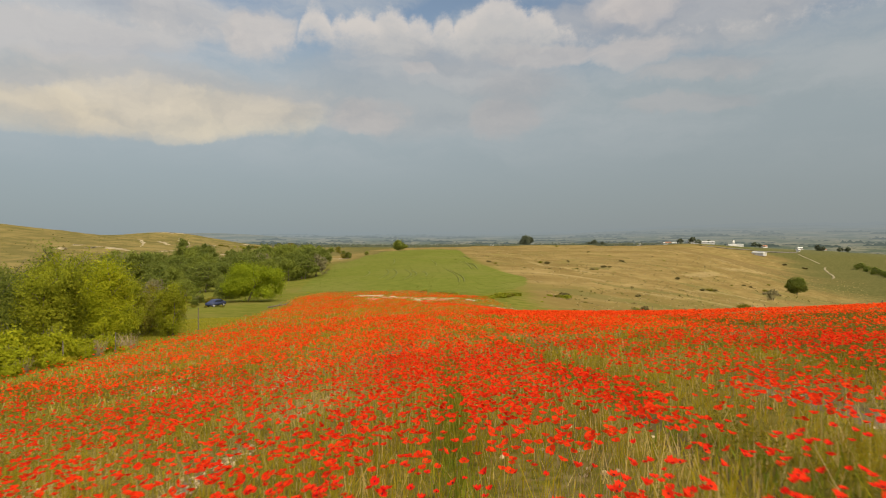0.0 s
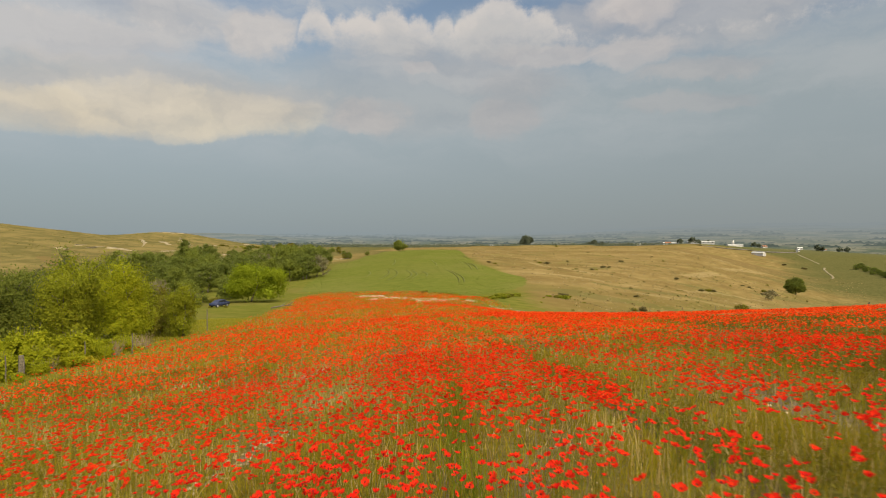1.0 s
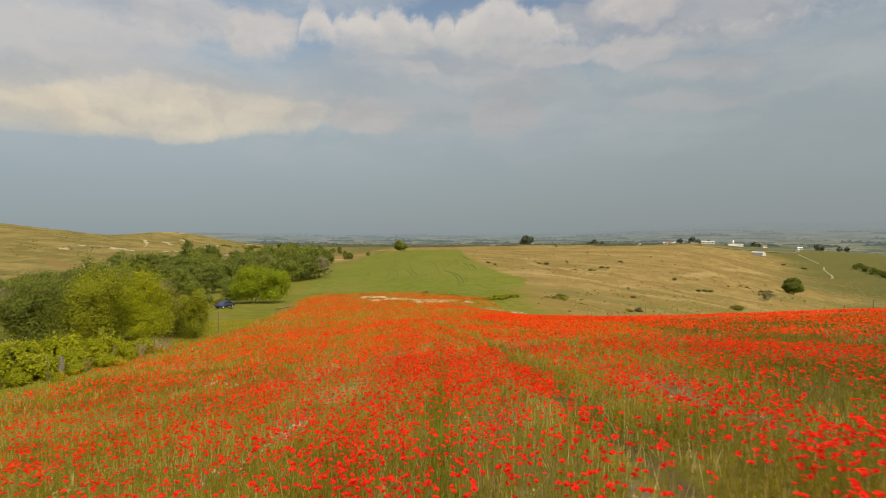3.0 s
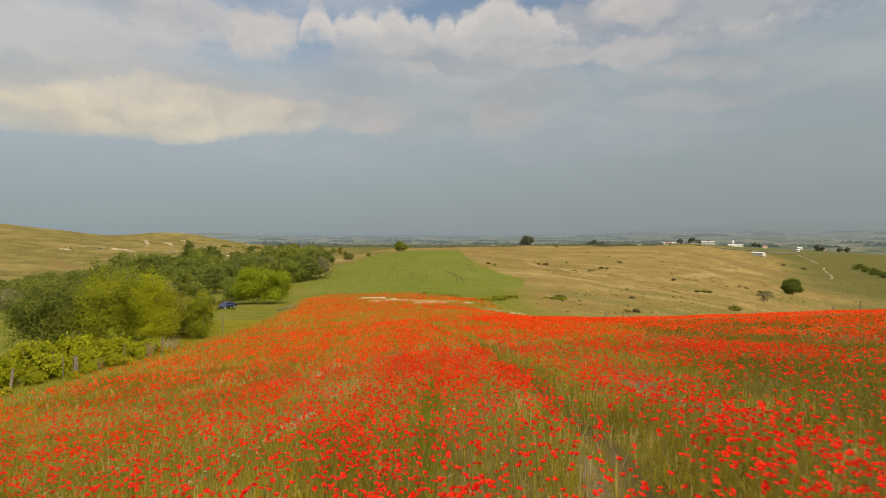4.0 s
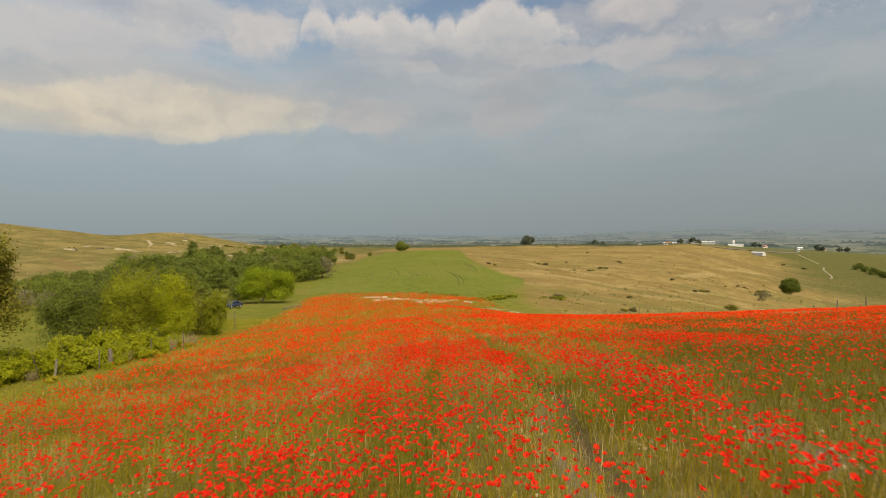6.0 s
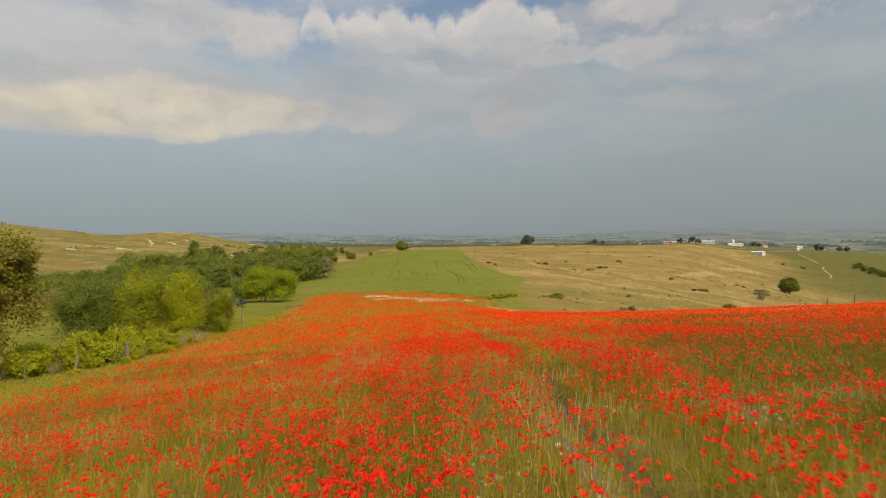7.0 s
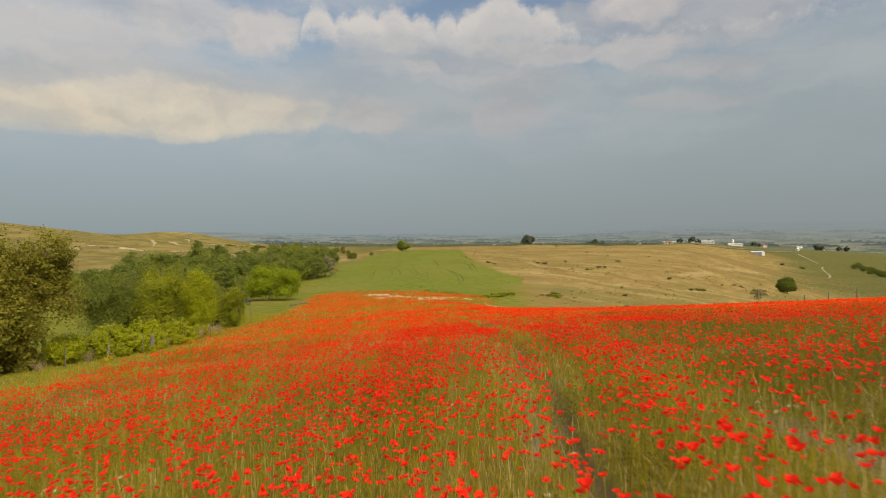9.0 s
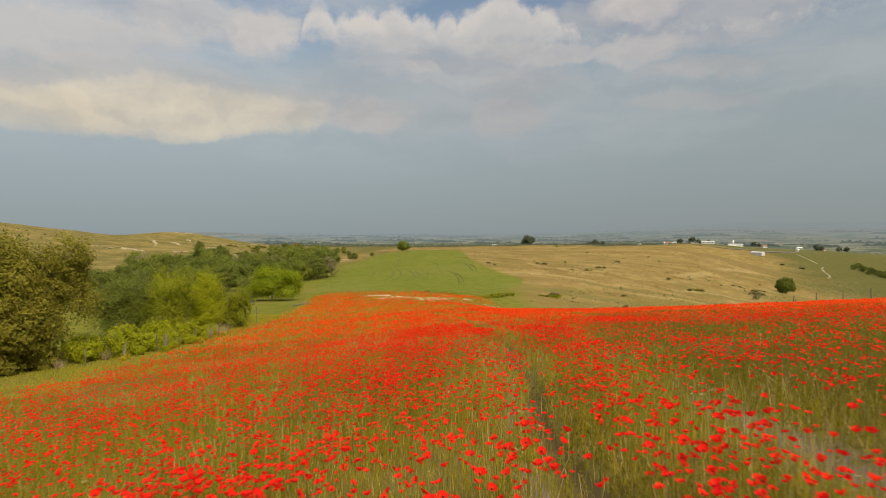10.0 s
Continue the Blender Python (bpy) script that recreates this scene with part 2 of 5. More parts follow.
LAND = ground_material()
PETAL = leafy("poppy_petal", (.76, .008, .012), (.98, .060, .016), .50, .8)
PETAL_FAR = leafy("poppy_petal_far", (.74, .026, .005), (.97, .120, .014), .50, .8)
PETAL_MID = leafy("poppy_petal_mid", (.68, .013, .006), (.96, .076, .012), .50, .8)
STEM = leafy("stem", (.16, .17, .015), (.28, .25, .03), .25)
HEART = speckled("poppy_heart", (.012, .010, .012), (.03, .025, .02), 60)
GRASS = leafy("grass", (.220, .192, .011), (.475, .380, .034), .48, .9, (.56, .43, .16), .15)
# darker copy of GRASS: the falloff towards the sides is put into its colour
SHADED_GRASS = leafy("shaded_grass", (.115, .104, .012), (.255, .210, .032), .48, .9, (.34, .27, .12), .08)
VERGE_GRASS = leafy("verge_grass", (.235, .225, .018), (.43, .38, .042), .48, .9, (.55, .42, .15), .05)
CORN = leafy("green_corn", (.120, .165, .014), (.270, .290, .030), .45, .9)
LOW_WEED = leafy("low_weed", (.140, .132, .015), (.270, .228, .034), .55, .9)
STRAW = leafy("straw", (.42, .32, .11), (.66, .52, .24), .3)
WEED = leafy("weed", (.18, .142, .070), (.34, .270, .160), .3)
LEAF_YOUNG = leafy("leaf_yellow_green", (.218, .252, .010), (.425, .420, .022), .45)
LEAF_ROUND = leafy("leaf_bright_green", (.185, .235, .012), (.370, .420, .028), .58)
LEAF_MID = leafy("leaf_green", (.170, .196, .014), (.345, .345, .026), .45)
LEAF_DARK = leafy("leaf_dark", (.112, .138, .026), (.215, .235, .040), .45)
LEAF_OLIVE = leafy("leaf_olive", (.150, .148, .020), (.295, .255, .040), .45)
# wood leaves, both tones greyer than near ones: haze is put into them
LEAF_WOOD = leafy("leaf_wood", (.170, .210, .036), (.310, .330, .060), .58)
LEAF_WOOD_DARK = leafy("leaf_wood_dark", (.140, .175, .036), (.255, .280, .058), .58)
LEAF_GREY = leafy("leaf_grey", (.19, .18, .09), (.33, .28, .15), .35)
# paler, greyer leaves for far trees: distance haze put into the colour
LEAF_HAZED = leafy("leaf_hazed", (.105, .125, .082), (.165, .182, .118), .45)
BARK = speckled("bark", (.10, .082, .06), (.26, .22, .17), 14, .9, .8, .03)
POST_WOOD = speckled("weathered_wood", (.085, .072, .052), (.225, .190, .145), 22, .9, .6)
ROCK = speckled("chalk_stone", (.34, .28, .17), (.60, .50, .34), 5, .9, .8, .05)
CLOD = speckled("pale_clod", (.36, .28, .16), (.60, .48, .30), 12, .95, .8, .03)
PLASTER = speckled("white_plaster", (.46, .445, .415), (.62, .60, .57), 1.2, .8, .2)
ROOF_PALE = speckled("pale_sheet_roof", (.50, .50, .48), (.66, .65, .62), .8, .5, .1)
ROOF_TILE = speckled("clay_tile_roof", (.30, .12, .065), (.42, .19, .11), 2.5, .85, .4)
ASPHALT = speckled("asphalt", (.12, .105, .085), (.19, .17, .14), .2, .9, .2)
TRACK = speckled("dirt_track", (.30, .24, .14), (.45, .37, .23), .9, .95, .3)
DIRT = speckled("worn_dirt", (.22, .178, .105), (.34, .28, .175), .9, .95, .3)
GLASS_DARK = speckled("dark_window", (.02, .024, .03), (.05, .055, .06), 3, .2, 0, spec=.5)
BLUE_PAINT = speckled("blue_paint", (.018, .026, .070), (.04, .05, .11), 3, .4, .05)
GREY_PAINT = speckled("grey_paint", (.30, .30, .31), (.42, .42, .43), 3, .5, .05)
RUBBER = speckled("tyre_rubber", (.015, .015, .015), (.04, .04, .04), 20, .9, .2)
WIRE = speckled("fence_wire", (.20, .19, .18), (.32, .31, .29), 30, .6, .1)

# ---------------- the lie of the land ----------------
KNOT_Y = np.array([-400., -60., -16., 0., 8., 16., 45., 107., 150., 200., 400.])
KNOT_Z = np.array([14.0, 7.0, 2.35, .743, -.372, -1.265, -4.03, -10.27, -12.87, -14.4, -15.0])


def smooth01(a, lo, hi):
    s = np.clip((a - lo) / (hi - lo), 0, 1)
    return s * s * (3 - 2 * s)


def mound(x, y, cx, cy, rx, ry, turn=0.0):
    c, s = math.cos(radians(turn)), math.sin(radians(turn))
    a, b = (c * (x - cx) + s * (y - cy)) / rx, (-s * (x - cx) + c * (y - cy)) / ry
    return np.exp(-.5 * (a * a + b * b))


def vnoise(x, y, scale, seed=0):
    """Smooth value noise, 0 to 1."""
    x, y = np.asarray(x, float) / scale, np.asarray(y, float) / scale
    i, j = np.floor(x), np.floor(y)
    u, v = x - i, y - j
    u, v = u * u * (3 - 2 * u), v * v * (3 - 2 * v)

    def h(a, b):
        s = np.sin(a * 127.1 + b * 311.7 + seed * 74.7) * 43758.5453
        return s - np.floor(s)

    return (h(i, j) * (1 - u) + h(i + 1, j) * u) * (1 - v) + (h(i, j + 1) * (1 - u) + h(i + 1, j + 1) * u) * v


def rough_land(x, y):
    r = np.hypot(x, y + 8)
    return (vnoise(x, y, 60, 3) - .5) * 1.6 * smooth01(r, 150, 400) + (vnoise(x, y, 95, 17) - .5) * 5.0 * smooth01(-x, 200, 340) * (1 - smooth01(r, 1100, 1400)) + (vnoise(x, y * .6, 11, 6) - .5) * 1.0 * smooth01(r, 170, 300) * (1 - smooth01(r, 900, 1400)) + (vnoise(x, y, 22, 5) - .5) * .9 * smooth01(r, 120, 300) + (vnoise(x, y, 3.1, 8) - .5) * .10


def rut_x(y):
    """The middle of the deep wheel furrow of the old tractor track."""
    return np.interp(y, [-30, -12.8, -7.2, -4.3, 1.5, 7.5, 19, 36.6, 60], [1.2, 1.80, 2.10, 2.30, 2.60, 2.75, 1.9, -.3, -3.5]) + .10 * np.sin(y * .9)


def rut(x, y):
    """How much a place lies in a wheel rut, 0 to 1."""
    d = x - rut_x(y)
    deep = np.exp(-(d / .20) ** 2) + .45 * np.exp(-((d - 2.25) / .30) ** 2) + .25 * np.exp(-((d + 1.4) / .2) ** 2)
    return deep * (1 - smooth01(y, 32, 50)) * (.65 + .5 * vnoise(x, y, 2.3, 12))


def pale_strip(x, y):
    """Bare grey soil beside the furrow and along the second rut, 0 to 1."""
    d = x - rut_x(y)
    f = .75 * np.exp(-((d + .42) / .18) ** 2) * smooth01(vnoise(x, y, 1.3, 15), .30, .75) + .60 * np.exp(-((d - 2.35) / .36) ** 2) * smooth01(vnoise(x, y * .6, 1.3, 16), .22, .6)
    return np.clip(f, 0, 1) * (1 - smooth01(y, 8, 16))


def bare_row(x, y):
    """Bare drill rows with pale clods, 0 to 1."""
    f = sum(np.exp(-((x - c - .10 * (y - 9) - .12 * np.sin(y * .7 + c)) / .17) ** 2) for c in (-2.9, -5.3, -8.4, -9.9, -12.6))
    return f * smooth01(y, -9, -2) * (1 - smooth01(y, 16, 24)) * smooth01(vnoise(x, y, 2.4, 19), .42, .66)


def green_row(x, y):
    """A strip of tall green corn that no poppy stands in, 0 to 1."""
    return np.exp(-((x - .16 - .05 * np.sin(y * .8)) / .16) ** 2) * smooth01(y, -9, -4) * (1 - smooth01(y, 9, 22)) * (.40 + .50 * vnoise(x, y, 1.7, 26))


def grey_patch(x, y):
    """Thin growth over dry grey soil, in patches along the tractor track, 0 to 1."""
    n = smooth01(vnoise(x, y * .45, .9, 27) * .6 + vnoise(x, y, .35, 28) * .4, .52, .74)
    return n * (np.exp(-((x - 1.0) / .8) ** 2) * .85 + .5 * np.exp(-((x + 1.2) / .5) ** 2) + .8 * np.exp(-((x - 6.6) / 1.3) ** 2)) * smooth01(y, -16, -12) * (1 - smooth01(y, 3, 9))


def height(x, y):
    """A field falling away and to the left, a low hill across the hollow, bare hills on the left, a far plain."""
    x, y = np.asarray(x, float), np.asarray(y, float)
    prof = sum(np.interp(y + o * np.clip(np.abs(y) / 40, .3, 3), KNOT_Y, KNOT_Z) for o in (-6, -3, 0, 3, 6)) / 5
    lat = x / (1 + np.where(x > 0, x / 10.3, -x / 120))
    near = prof + .155 * np.exp(-np.clip(y, -30, 400) / 67) * lat
    near = near - 3.69 * smooth01(x - np.interp(y, [20, 40, 98, 140], [-8.9, 7.3, -6.1, 15.2]), 0, 33.7) * smooth01(y, 29, 85) + .027 * np.clip(x - 14.5, 0, 40) - .77 * mound(x, y, 18.6, 58.4, 12, 16)
    base = -17.0 - 32.9 * smooth01(x - .476 * y, -65, 153) * smooth01(y, 40, 300)
    base = base + 8.6 * mound(x, y, -4.6, 392, 52.8, 168) + 8.0 * mound(x, y, 155, 678, 120, 113, -15)
    base = base + 47.7 * mound(x, y, -656, 639, 166, 244, 29) + 21.0 * mound(x, y, -457, 975, 70, 73, 29) + 7.3 * mound(x, y, -300, 520, 90, 120)
    base = base + 6.0 * mound(x, y, 520, 930, 150, 90) + 27 * mound(x, y, 680, 1120, 150, 130)
    far = smooth01(y, 900, 1350)
    base = base * (1 - far) + far * (-23 + 6 * smooth01(y, 1350, 2200) + 22 * smooth01(y, 2000, 5200) - 6 * smooth01(x - .5 * y, 0, 300) + 12 * smooth01(-x - .28 * y, 0, 250))
    m = smooth01(y, 120, 190)
    m = np.maximum(m, smooth01(x - np.interp(y, [0, 43, 62, 98, 130], [46, 40, 32, 20, 14]), 0, 60) * smooth01(y, 20, 60))
    m = np.maximum(m, smooth01(-x, 60, 220) * smooth01(y, -50, 200))
    return near * (1 - m) + base * m + rough_land(x, y) - .13 * rut(x, y)


def ground_z(x, y):
    return float(height(x, y))


FIELD = [(-14, -40), (-16.0, 6), (-16.9, 22), (-18.4, 43), (-30, 108), (-37, 143), (-35, 160), (-9, 163), (2, 152), (7, 136), (11, 118), (15, 98), (25, 62), (31, 43), (70, 40), (70, -40)]
CROP = [(-43, 166), (-49, 214), (-55, 286), (-52, 325), (-52, 370), (-45, 520), (12, 520), (13.5, 340), (14.5, 278), (20.5, 244), (27, 223), (31.5, 215), (28, 190), (20, 170), (14, 156), (3, 156), (-8, 167)]


def inside(poly, x, y):
    x, y = np.asarray(x, float), np.asarray(y, float)
    r = np.zeros(x.shape, bool)
    for (ax, ay), (bx, by) in zip(poly, poly[1:] + poly[:1]):
        if ay != by:
            r ^= ((ay > y) != (by > y)) & (x < (bx - ax) * (y - ay) / (by - ay) + ax)
    return r


def gap_to(poly, x, y):
    """Signed distance to a polygon's edge, positive inside."""
    d = np.full(np.shape(x), 1e9)
    for (ax, ay), (bx, by) in zip(poly, poly[1:] + poly[:1]):
        ex, ey = bx - ax, by - ay
        s = np.clip(((x - ax) * ex + (y - ay) * ey) / (ex * ex + ey * ey), 0, 1)
        d = np.minimum(d, np.hypot(x - ax - s * ex, y - ay - s * ey))
    return np.where(inside(poly, x, y), d, -d)


STONE_LINES = [(-22.0, 147.0, -15.0, 144.5, 20, 1.3, 1.0), (-17.0, 131.0, -8.2, 135.0, 44, 2.6, .85), (-6.8, 125.0, 2.4, 120.0, 30, 1.6, .9), (-6.0, 115.0, .8, 113.5, 26, 1.5, .75), (4.6, 113.5, 6.2, 112.8, 5, .5, .7), (8.3, 104.0, 15.8, 106.5, 16, .8, .42)]


def mesh_of(name, verts, faces, mats=(), index=None, shade=False):
    """A mesh from arrays; faces all of one size."""
    verts, faces = np.asarray(verts, np.float32), np.asarray(faces, np.int32)
    me = bpy.data.meshes.new(name)
    k = faces.shape[1]
    me.vertices.add(len(verts))
    me.vertices.foreach_set("co", verts.ravel())
    me.loops.add(faces.size)
    me.loops.foreach_set("vertex_index", faces.ravel())
    me.polygons.add(len(faces))
    me.polygons.foreach_set("loop_start", np.arange(0, faces.size, k, dtype=np.int32))
    for m in mats:
        me.materials.append(m)
    if index is not None:
        me.polygons.foreach_set("material_index", np.asarray(index, np.int32))
    if shade:
        me.polygons.foreach_set("use_smooth", np.ones(len(faces), bool))
    me.update(calc_edges=True)
    return me


def streak_at(x, y, ax, ay, bx, by, wide):
    """How much a place lies on a stroke from a to b, 1 on its middle."""
    t = np.clip(((x - ax) * (bx - ax) + (y - ay) * (by - ay)) / ((bx - ax) ** 2 + (by - ay) ** 2), 0, 1)
    return np.exp(-(np.hypot(x - ax - t * (bx - ax), y - ay - t * (by - ay)) / wide) ** 2)


def slope_patches(x, y):
    """Brown ploughed patches, olive swales and bleached ledges of the dry hill."""
    brown = np.maximum(mound(x, y, 350, 660, 95, 70, 30), streak_at(x, y, 520, 930, 600, 900, 28))
    brown = np.maximum(brown, .9 * streak_at(x, y, -250, 352, -204, 303, 6))
    olive = sum(streak_at(x, y, *q) for q in ((118, 272, 136, 254, 7), (90, 316, 80, 300, 6), (210, 352, 190, 356, 6), (150, 380, 120, 395, 6), (170, 300, 215, 330, 10), (60, 212, 90, 205, 7), (40, 176, 66, 150, 8), (90, 150, 130, 175, 10)))
    pale = sum(streak_at(x, y, *q) for q in ((60, 232, 110, 216, 4), (104, 246, 150, 268, 4), (230, 470, 330, 560, 7), (48, 300, 70, 262, 4), (140, 330, 200, 410, 6), (70, 196, 110, 190, 4), (36, 236, 60, 228, 4), (250, 600, 310, 610, 8), (120, 216, 160, 240, 4)))
    return np.stack([brown, np.clip(olive, 0, 1), np.clip(pale, 0, 1)], -1) * .95


def build_ground():
    front = np.radians(np.arange(-60, 60.01, .5))
    back = np.radians(np.arange(63, 297.1, 3.0))
    ang = np.concatenate([front, back])
    rad = np.concatenate([[.004, .4, .9], 1.5 * 1.031 ** np.arange(0, 262)])
    rad = np.append(rad[rad < 4700], 4850)
    cx, cy = 0.0, -18.0
    a, r = np.meshgrid(ang, rad)
    x, y = cx + r * np.sin(a), cy + r * np.cos(a)
    z = height(x, y)
    n, k = len(rad), len(ang)
    v = np.stack([x, y, z], -1).reshape(-1, 3)
    i, j = np.meshgrid(np.arange(n - 1), np.arange(k), indexing="ij")
    q = np.stack([i * k + j, i * k + (j + 1) % k, (i + 1) * k + (j + 1) % k, (i + 1) * k + j], -1).reshape(-1, 4)[:, ::-1]
    me = mesh_of("ground", v, q, [LAND], shade=True)
    zone = np.zeros((len(v), 3), np.float32)
    X, Y = v[:, 0], v[:, 1]
    zone[:, 0] = np.clip(.5 + gap_to(FIELD, X, Y) / 3.0, 0, 1)
    zone[:, 1] = np.clip(.5 + gap_to(CROP, X, Y) / 7.0, 0, 1)
    dry = smooth01(X - np.interp(Y, [90, 115, 150, 206, 280, 400, 600], [12, 15, 21, 26, 16, 2, -80]), -6, 10) * smooth01(Y, 96, 130) * (1 - .85 * smooth01(X - (.52 * Y + 20) + 150 * (vnoise(X, Y, 60, 35) - .5), -70, 150)) * (1 - smooth01(Y + 60 * (vnoise(X, Y, 50, 36) - .5), 900, 1060))
    hills = np.clip(mound(X, Y, -620, 720, 260, 300) + mound(X, Y, -300, 520, 140, 160) + mound(X, Y, -470, 1050, 220, 240), 0, 1) * 1.3
    lower = smooth01(-X - .5 * Y, 0, 50) * smooth01(Y, 185, 230) * (1 - smooth01(Y, 1000, 1200))
    zone[:, 2] = np.clip(dry + hills * .75 + lower + mound(X, Y, -74, 388, 15, 48), 0, 1)
    at = me.attributes.new("zone", "FLOAT_VECTOR", "POINT")
    at.data.foreach_set("vector", zone.ravel())
    at = me.attributes.new("patch", "FLOAT_VECTOR", "POINT")
    at.data.foreach_set("vector", slope_patches(X, Y).astype(np.float32).ravel())
    at = me.attributes.new("rut", "FLOAT", "POINT")
    at.data.foreach_set("value", rut(X, Y).astype(np.float32))
    at = me.attributes.new("bare", "FLOAT", "POINT")
    at.data.foreach_set("value", np.clip(pale_strip(X, Y) + .75 * bare_row(X, Y) + .6 * grey_patch(X, Y), 0, 1).astype(np.float32))
    at = me.attributes.new("plain", "FLOAT", "POINT")
    at.data.foreach_set("value", (smooth01(Y, 950, 1250) * smooth01(X + .36 * Y, -60, 60)).astype(np.float32))
    return tagged(new("ground", me), "rolling farmland with poppy field, green crop and dry grass hill", "ground", kind="structure")


ground = build_ground()


def build_backdrop():
    """The far plain and its hills, fold behind fold: hedgerows and copses, glowing, with the haze on the horizon
    painted into their colour.
    """
    d = np.arange(-70, 70.01, .035)
    a = np.radians(d)
    aside = smooth01(d, 6, 30)
    V, Q, far, wood = [], [], [], []
    n = len(a)
    for k in range(12):
        f = k / 11
        # veil: share of haze painted into the colour of each fold
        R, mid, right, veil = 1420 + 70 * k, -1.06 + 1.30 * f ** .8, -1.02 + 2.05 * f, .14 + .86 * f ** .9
        up = mid + (right - mid) * aside + .10 * (vnoise(d, 0 * d, 9, 60 + k) - .5) + .04 * (vnoise(d, 0 * d, 2.3, 70 + k) - .5)
        if k == 5:
            up = np.maximum(up, .24 - .13 * ((d + 23.0) / 4.2) ** 2)
        belt = smooth01(vnoise(d, 0 * d, 2.1, 80 + k), .36, .54)
        lump = belt * (.25 + .75 * vnoise(d, 0 * d, .24, 90 + k)) * (.45 + .55 * vnoise(d, 0 * d, .09, 95 + k)) * (.36 - .02 * k)
        lump = lump * (.35 + .65 * smooth01(vnoise(d, 0 * d, 5.0, 85 + k), .35, .6))
        if k == 5:
            lump = lump * smooth01(d, -17.5, -15.5)
        for row, (rise, w) in enumerate(((up + lump, 1.0), (up + lump * .3, 1.0), (up - .03, 0.0), (up - 1.2, 0.0))):
            r = R - (0, 0, 4, 60)[row]
            V.append(np.stack([r * np.sin(a), -8 + r * np.cos(a), 3.9 + r * np.tan(np.radians(rise))], -1))
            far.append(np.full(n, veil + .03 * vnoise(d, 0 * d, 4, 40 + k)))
            wood.append(w * smooth01(lump, .03, .07))
            if row:
                b = (4 * k + row) * n
                Q.append(np.stack([b + np.arange(n - 1), b + np.arange(1, n), b - n + np.arange(1, n), b - n + np.arange(n - 1)], -1))
        if k:
            b, c = (4 * k + 3) * n, 4 * (k - 1) * n
            Q.append(np.stack([c + np.arange(n - 1), c + np.arange(1, n), b + np.arange(1, n), b + np.arange(n - 1)], -1))
    me = mesh_of("backdrop", np.concatenate(V), np.concatenate(Q), shade=True)
    for name, value in (("far", far), ("wood", wood)):
        me.attributes.new(name, "FLOAT", "POINT").data.foreach_set("value", np.concatenate(value).astype(np.float32))
    m, nn, o = material("distant_haze")
    hx, hy, hz = nn.split(where(nn))
    turn = nn.math("ARCTAN2", hx, hy)
    plots = nn.noise(nn.combine(nn.math("MULTIPLY", turn, 22.0), nn.math("MULTIPLY", hz, .16), 2.0), 1.0, 4.0, .6)
    bits = nn.noise(nn.combine(nn.math("MULTIPLY", turn, 160.0), nn.math("MULTIPLY", hz, .55), 4.0), 1.0, 4.0, .65)
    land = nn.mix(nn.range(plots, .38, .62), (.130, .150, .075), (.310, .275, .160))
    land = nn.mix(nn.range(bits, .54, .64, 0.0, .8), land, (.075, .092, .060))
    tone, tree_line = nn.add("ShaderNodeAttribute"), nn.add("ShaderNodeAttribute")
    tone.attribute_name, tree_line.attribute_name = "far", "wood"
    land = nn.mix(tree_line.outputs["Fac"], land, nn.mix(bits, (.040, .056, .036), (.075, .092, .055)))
    # haze mixed into the land colour, which glows by itself
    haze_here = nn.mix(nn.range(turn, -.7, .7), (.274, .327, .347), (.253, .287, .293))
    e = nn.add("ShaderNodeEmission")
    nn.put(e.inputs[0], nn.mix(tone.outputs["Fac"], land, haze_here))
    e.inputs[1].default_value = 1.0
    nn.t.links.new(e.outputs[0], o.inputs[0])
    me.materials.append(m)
    return tagged(new("backdrop", me), "glowing backdrop of a far plain with hedgerows, haze painted into its colour", "hills", kind="structure")


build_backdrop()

# ---------------- helpers for things ----------------
def part(name, me, parent, label=""):
    ob = new(name, me)
    ob.parent = parent
    if label:
        tagged(ob, label)
    return ob


def empty(name, x, y, z, turn=0.0):
    ob = new(name)
    ob.empty_display_size = .2
    ob.matrix_world = pose(x, y, z, 0, 0, turn)
    return ob


def rough(name, bm, mats, smooth=False):
    me = bpy.data.meshes.new(name)
    for f in bm.faces:
        f.smooth = smooth
    bm.to_mesh(me)
    bm.free()
    for m in mats:
        me.materials.append(m)
    return me


def tube(bm, pts, radii, sides=6):
    """A tapering limb along points."""
    rings = []
    for i, (p, r) in enumerate(zip(pts, radii)):
        a = Vector(pts[min(i + 1, len(pts) - 1)]) - Vector(pts[max(i - 1, 0)])
        u = a.orthogonal().normalized()
        v = a.cross(u).normalized()
        rings.append([bm.verts.new(Vector(p) + (u * math.cos(k * math.tau / sides) + v * math.sin(k * math.tau / sides)) * r) for k in range(sides)])
    for a, b in zip(rings, rings[1:]):
        for k in range(sides):
            bm.faces.new((a[k], a[(k + 1) % sides], b[(k + 1) % sides], b[k]))
    bm.faces.new(rings[-1])
    bm.faces.new(rings[0][::-1])


def leaves(rng, centre, normal, size, shape=1.7):
    """Arrays of small folded leaves round the centres."""
    n = len(centre)
    nrm = normal / np.maximum(np.linalg.norm(normal, axis=1, keepdims=True), 1e-6)
    t = rng.normal(size=(n, 3))
    t -= nrm * np.sum(t * nrm, 1, keepdims=True)
    t /= np.maximum(np.linalg.norm(t, axis=1, keepdims=True), 1e-6)
    b = np.cross(nrm, t)
    s = size[:, None]
    v = np.stack([centre - t * s * .5 * shape, centre + b * s * .5 - nrm * s * .12, centre + t * s * .5 * shape, centre - b * s * .5 - nrm * s * .12], 1).reshape(-1, 3)
    f = np.arange(4 * n).reshape(-1, 4)
    return v, f


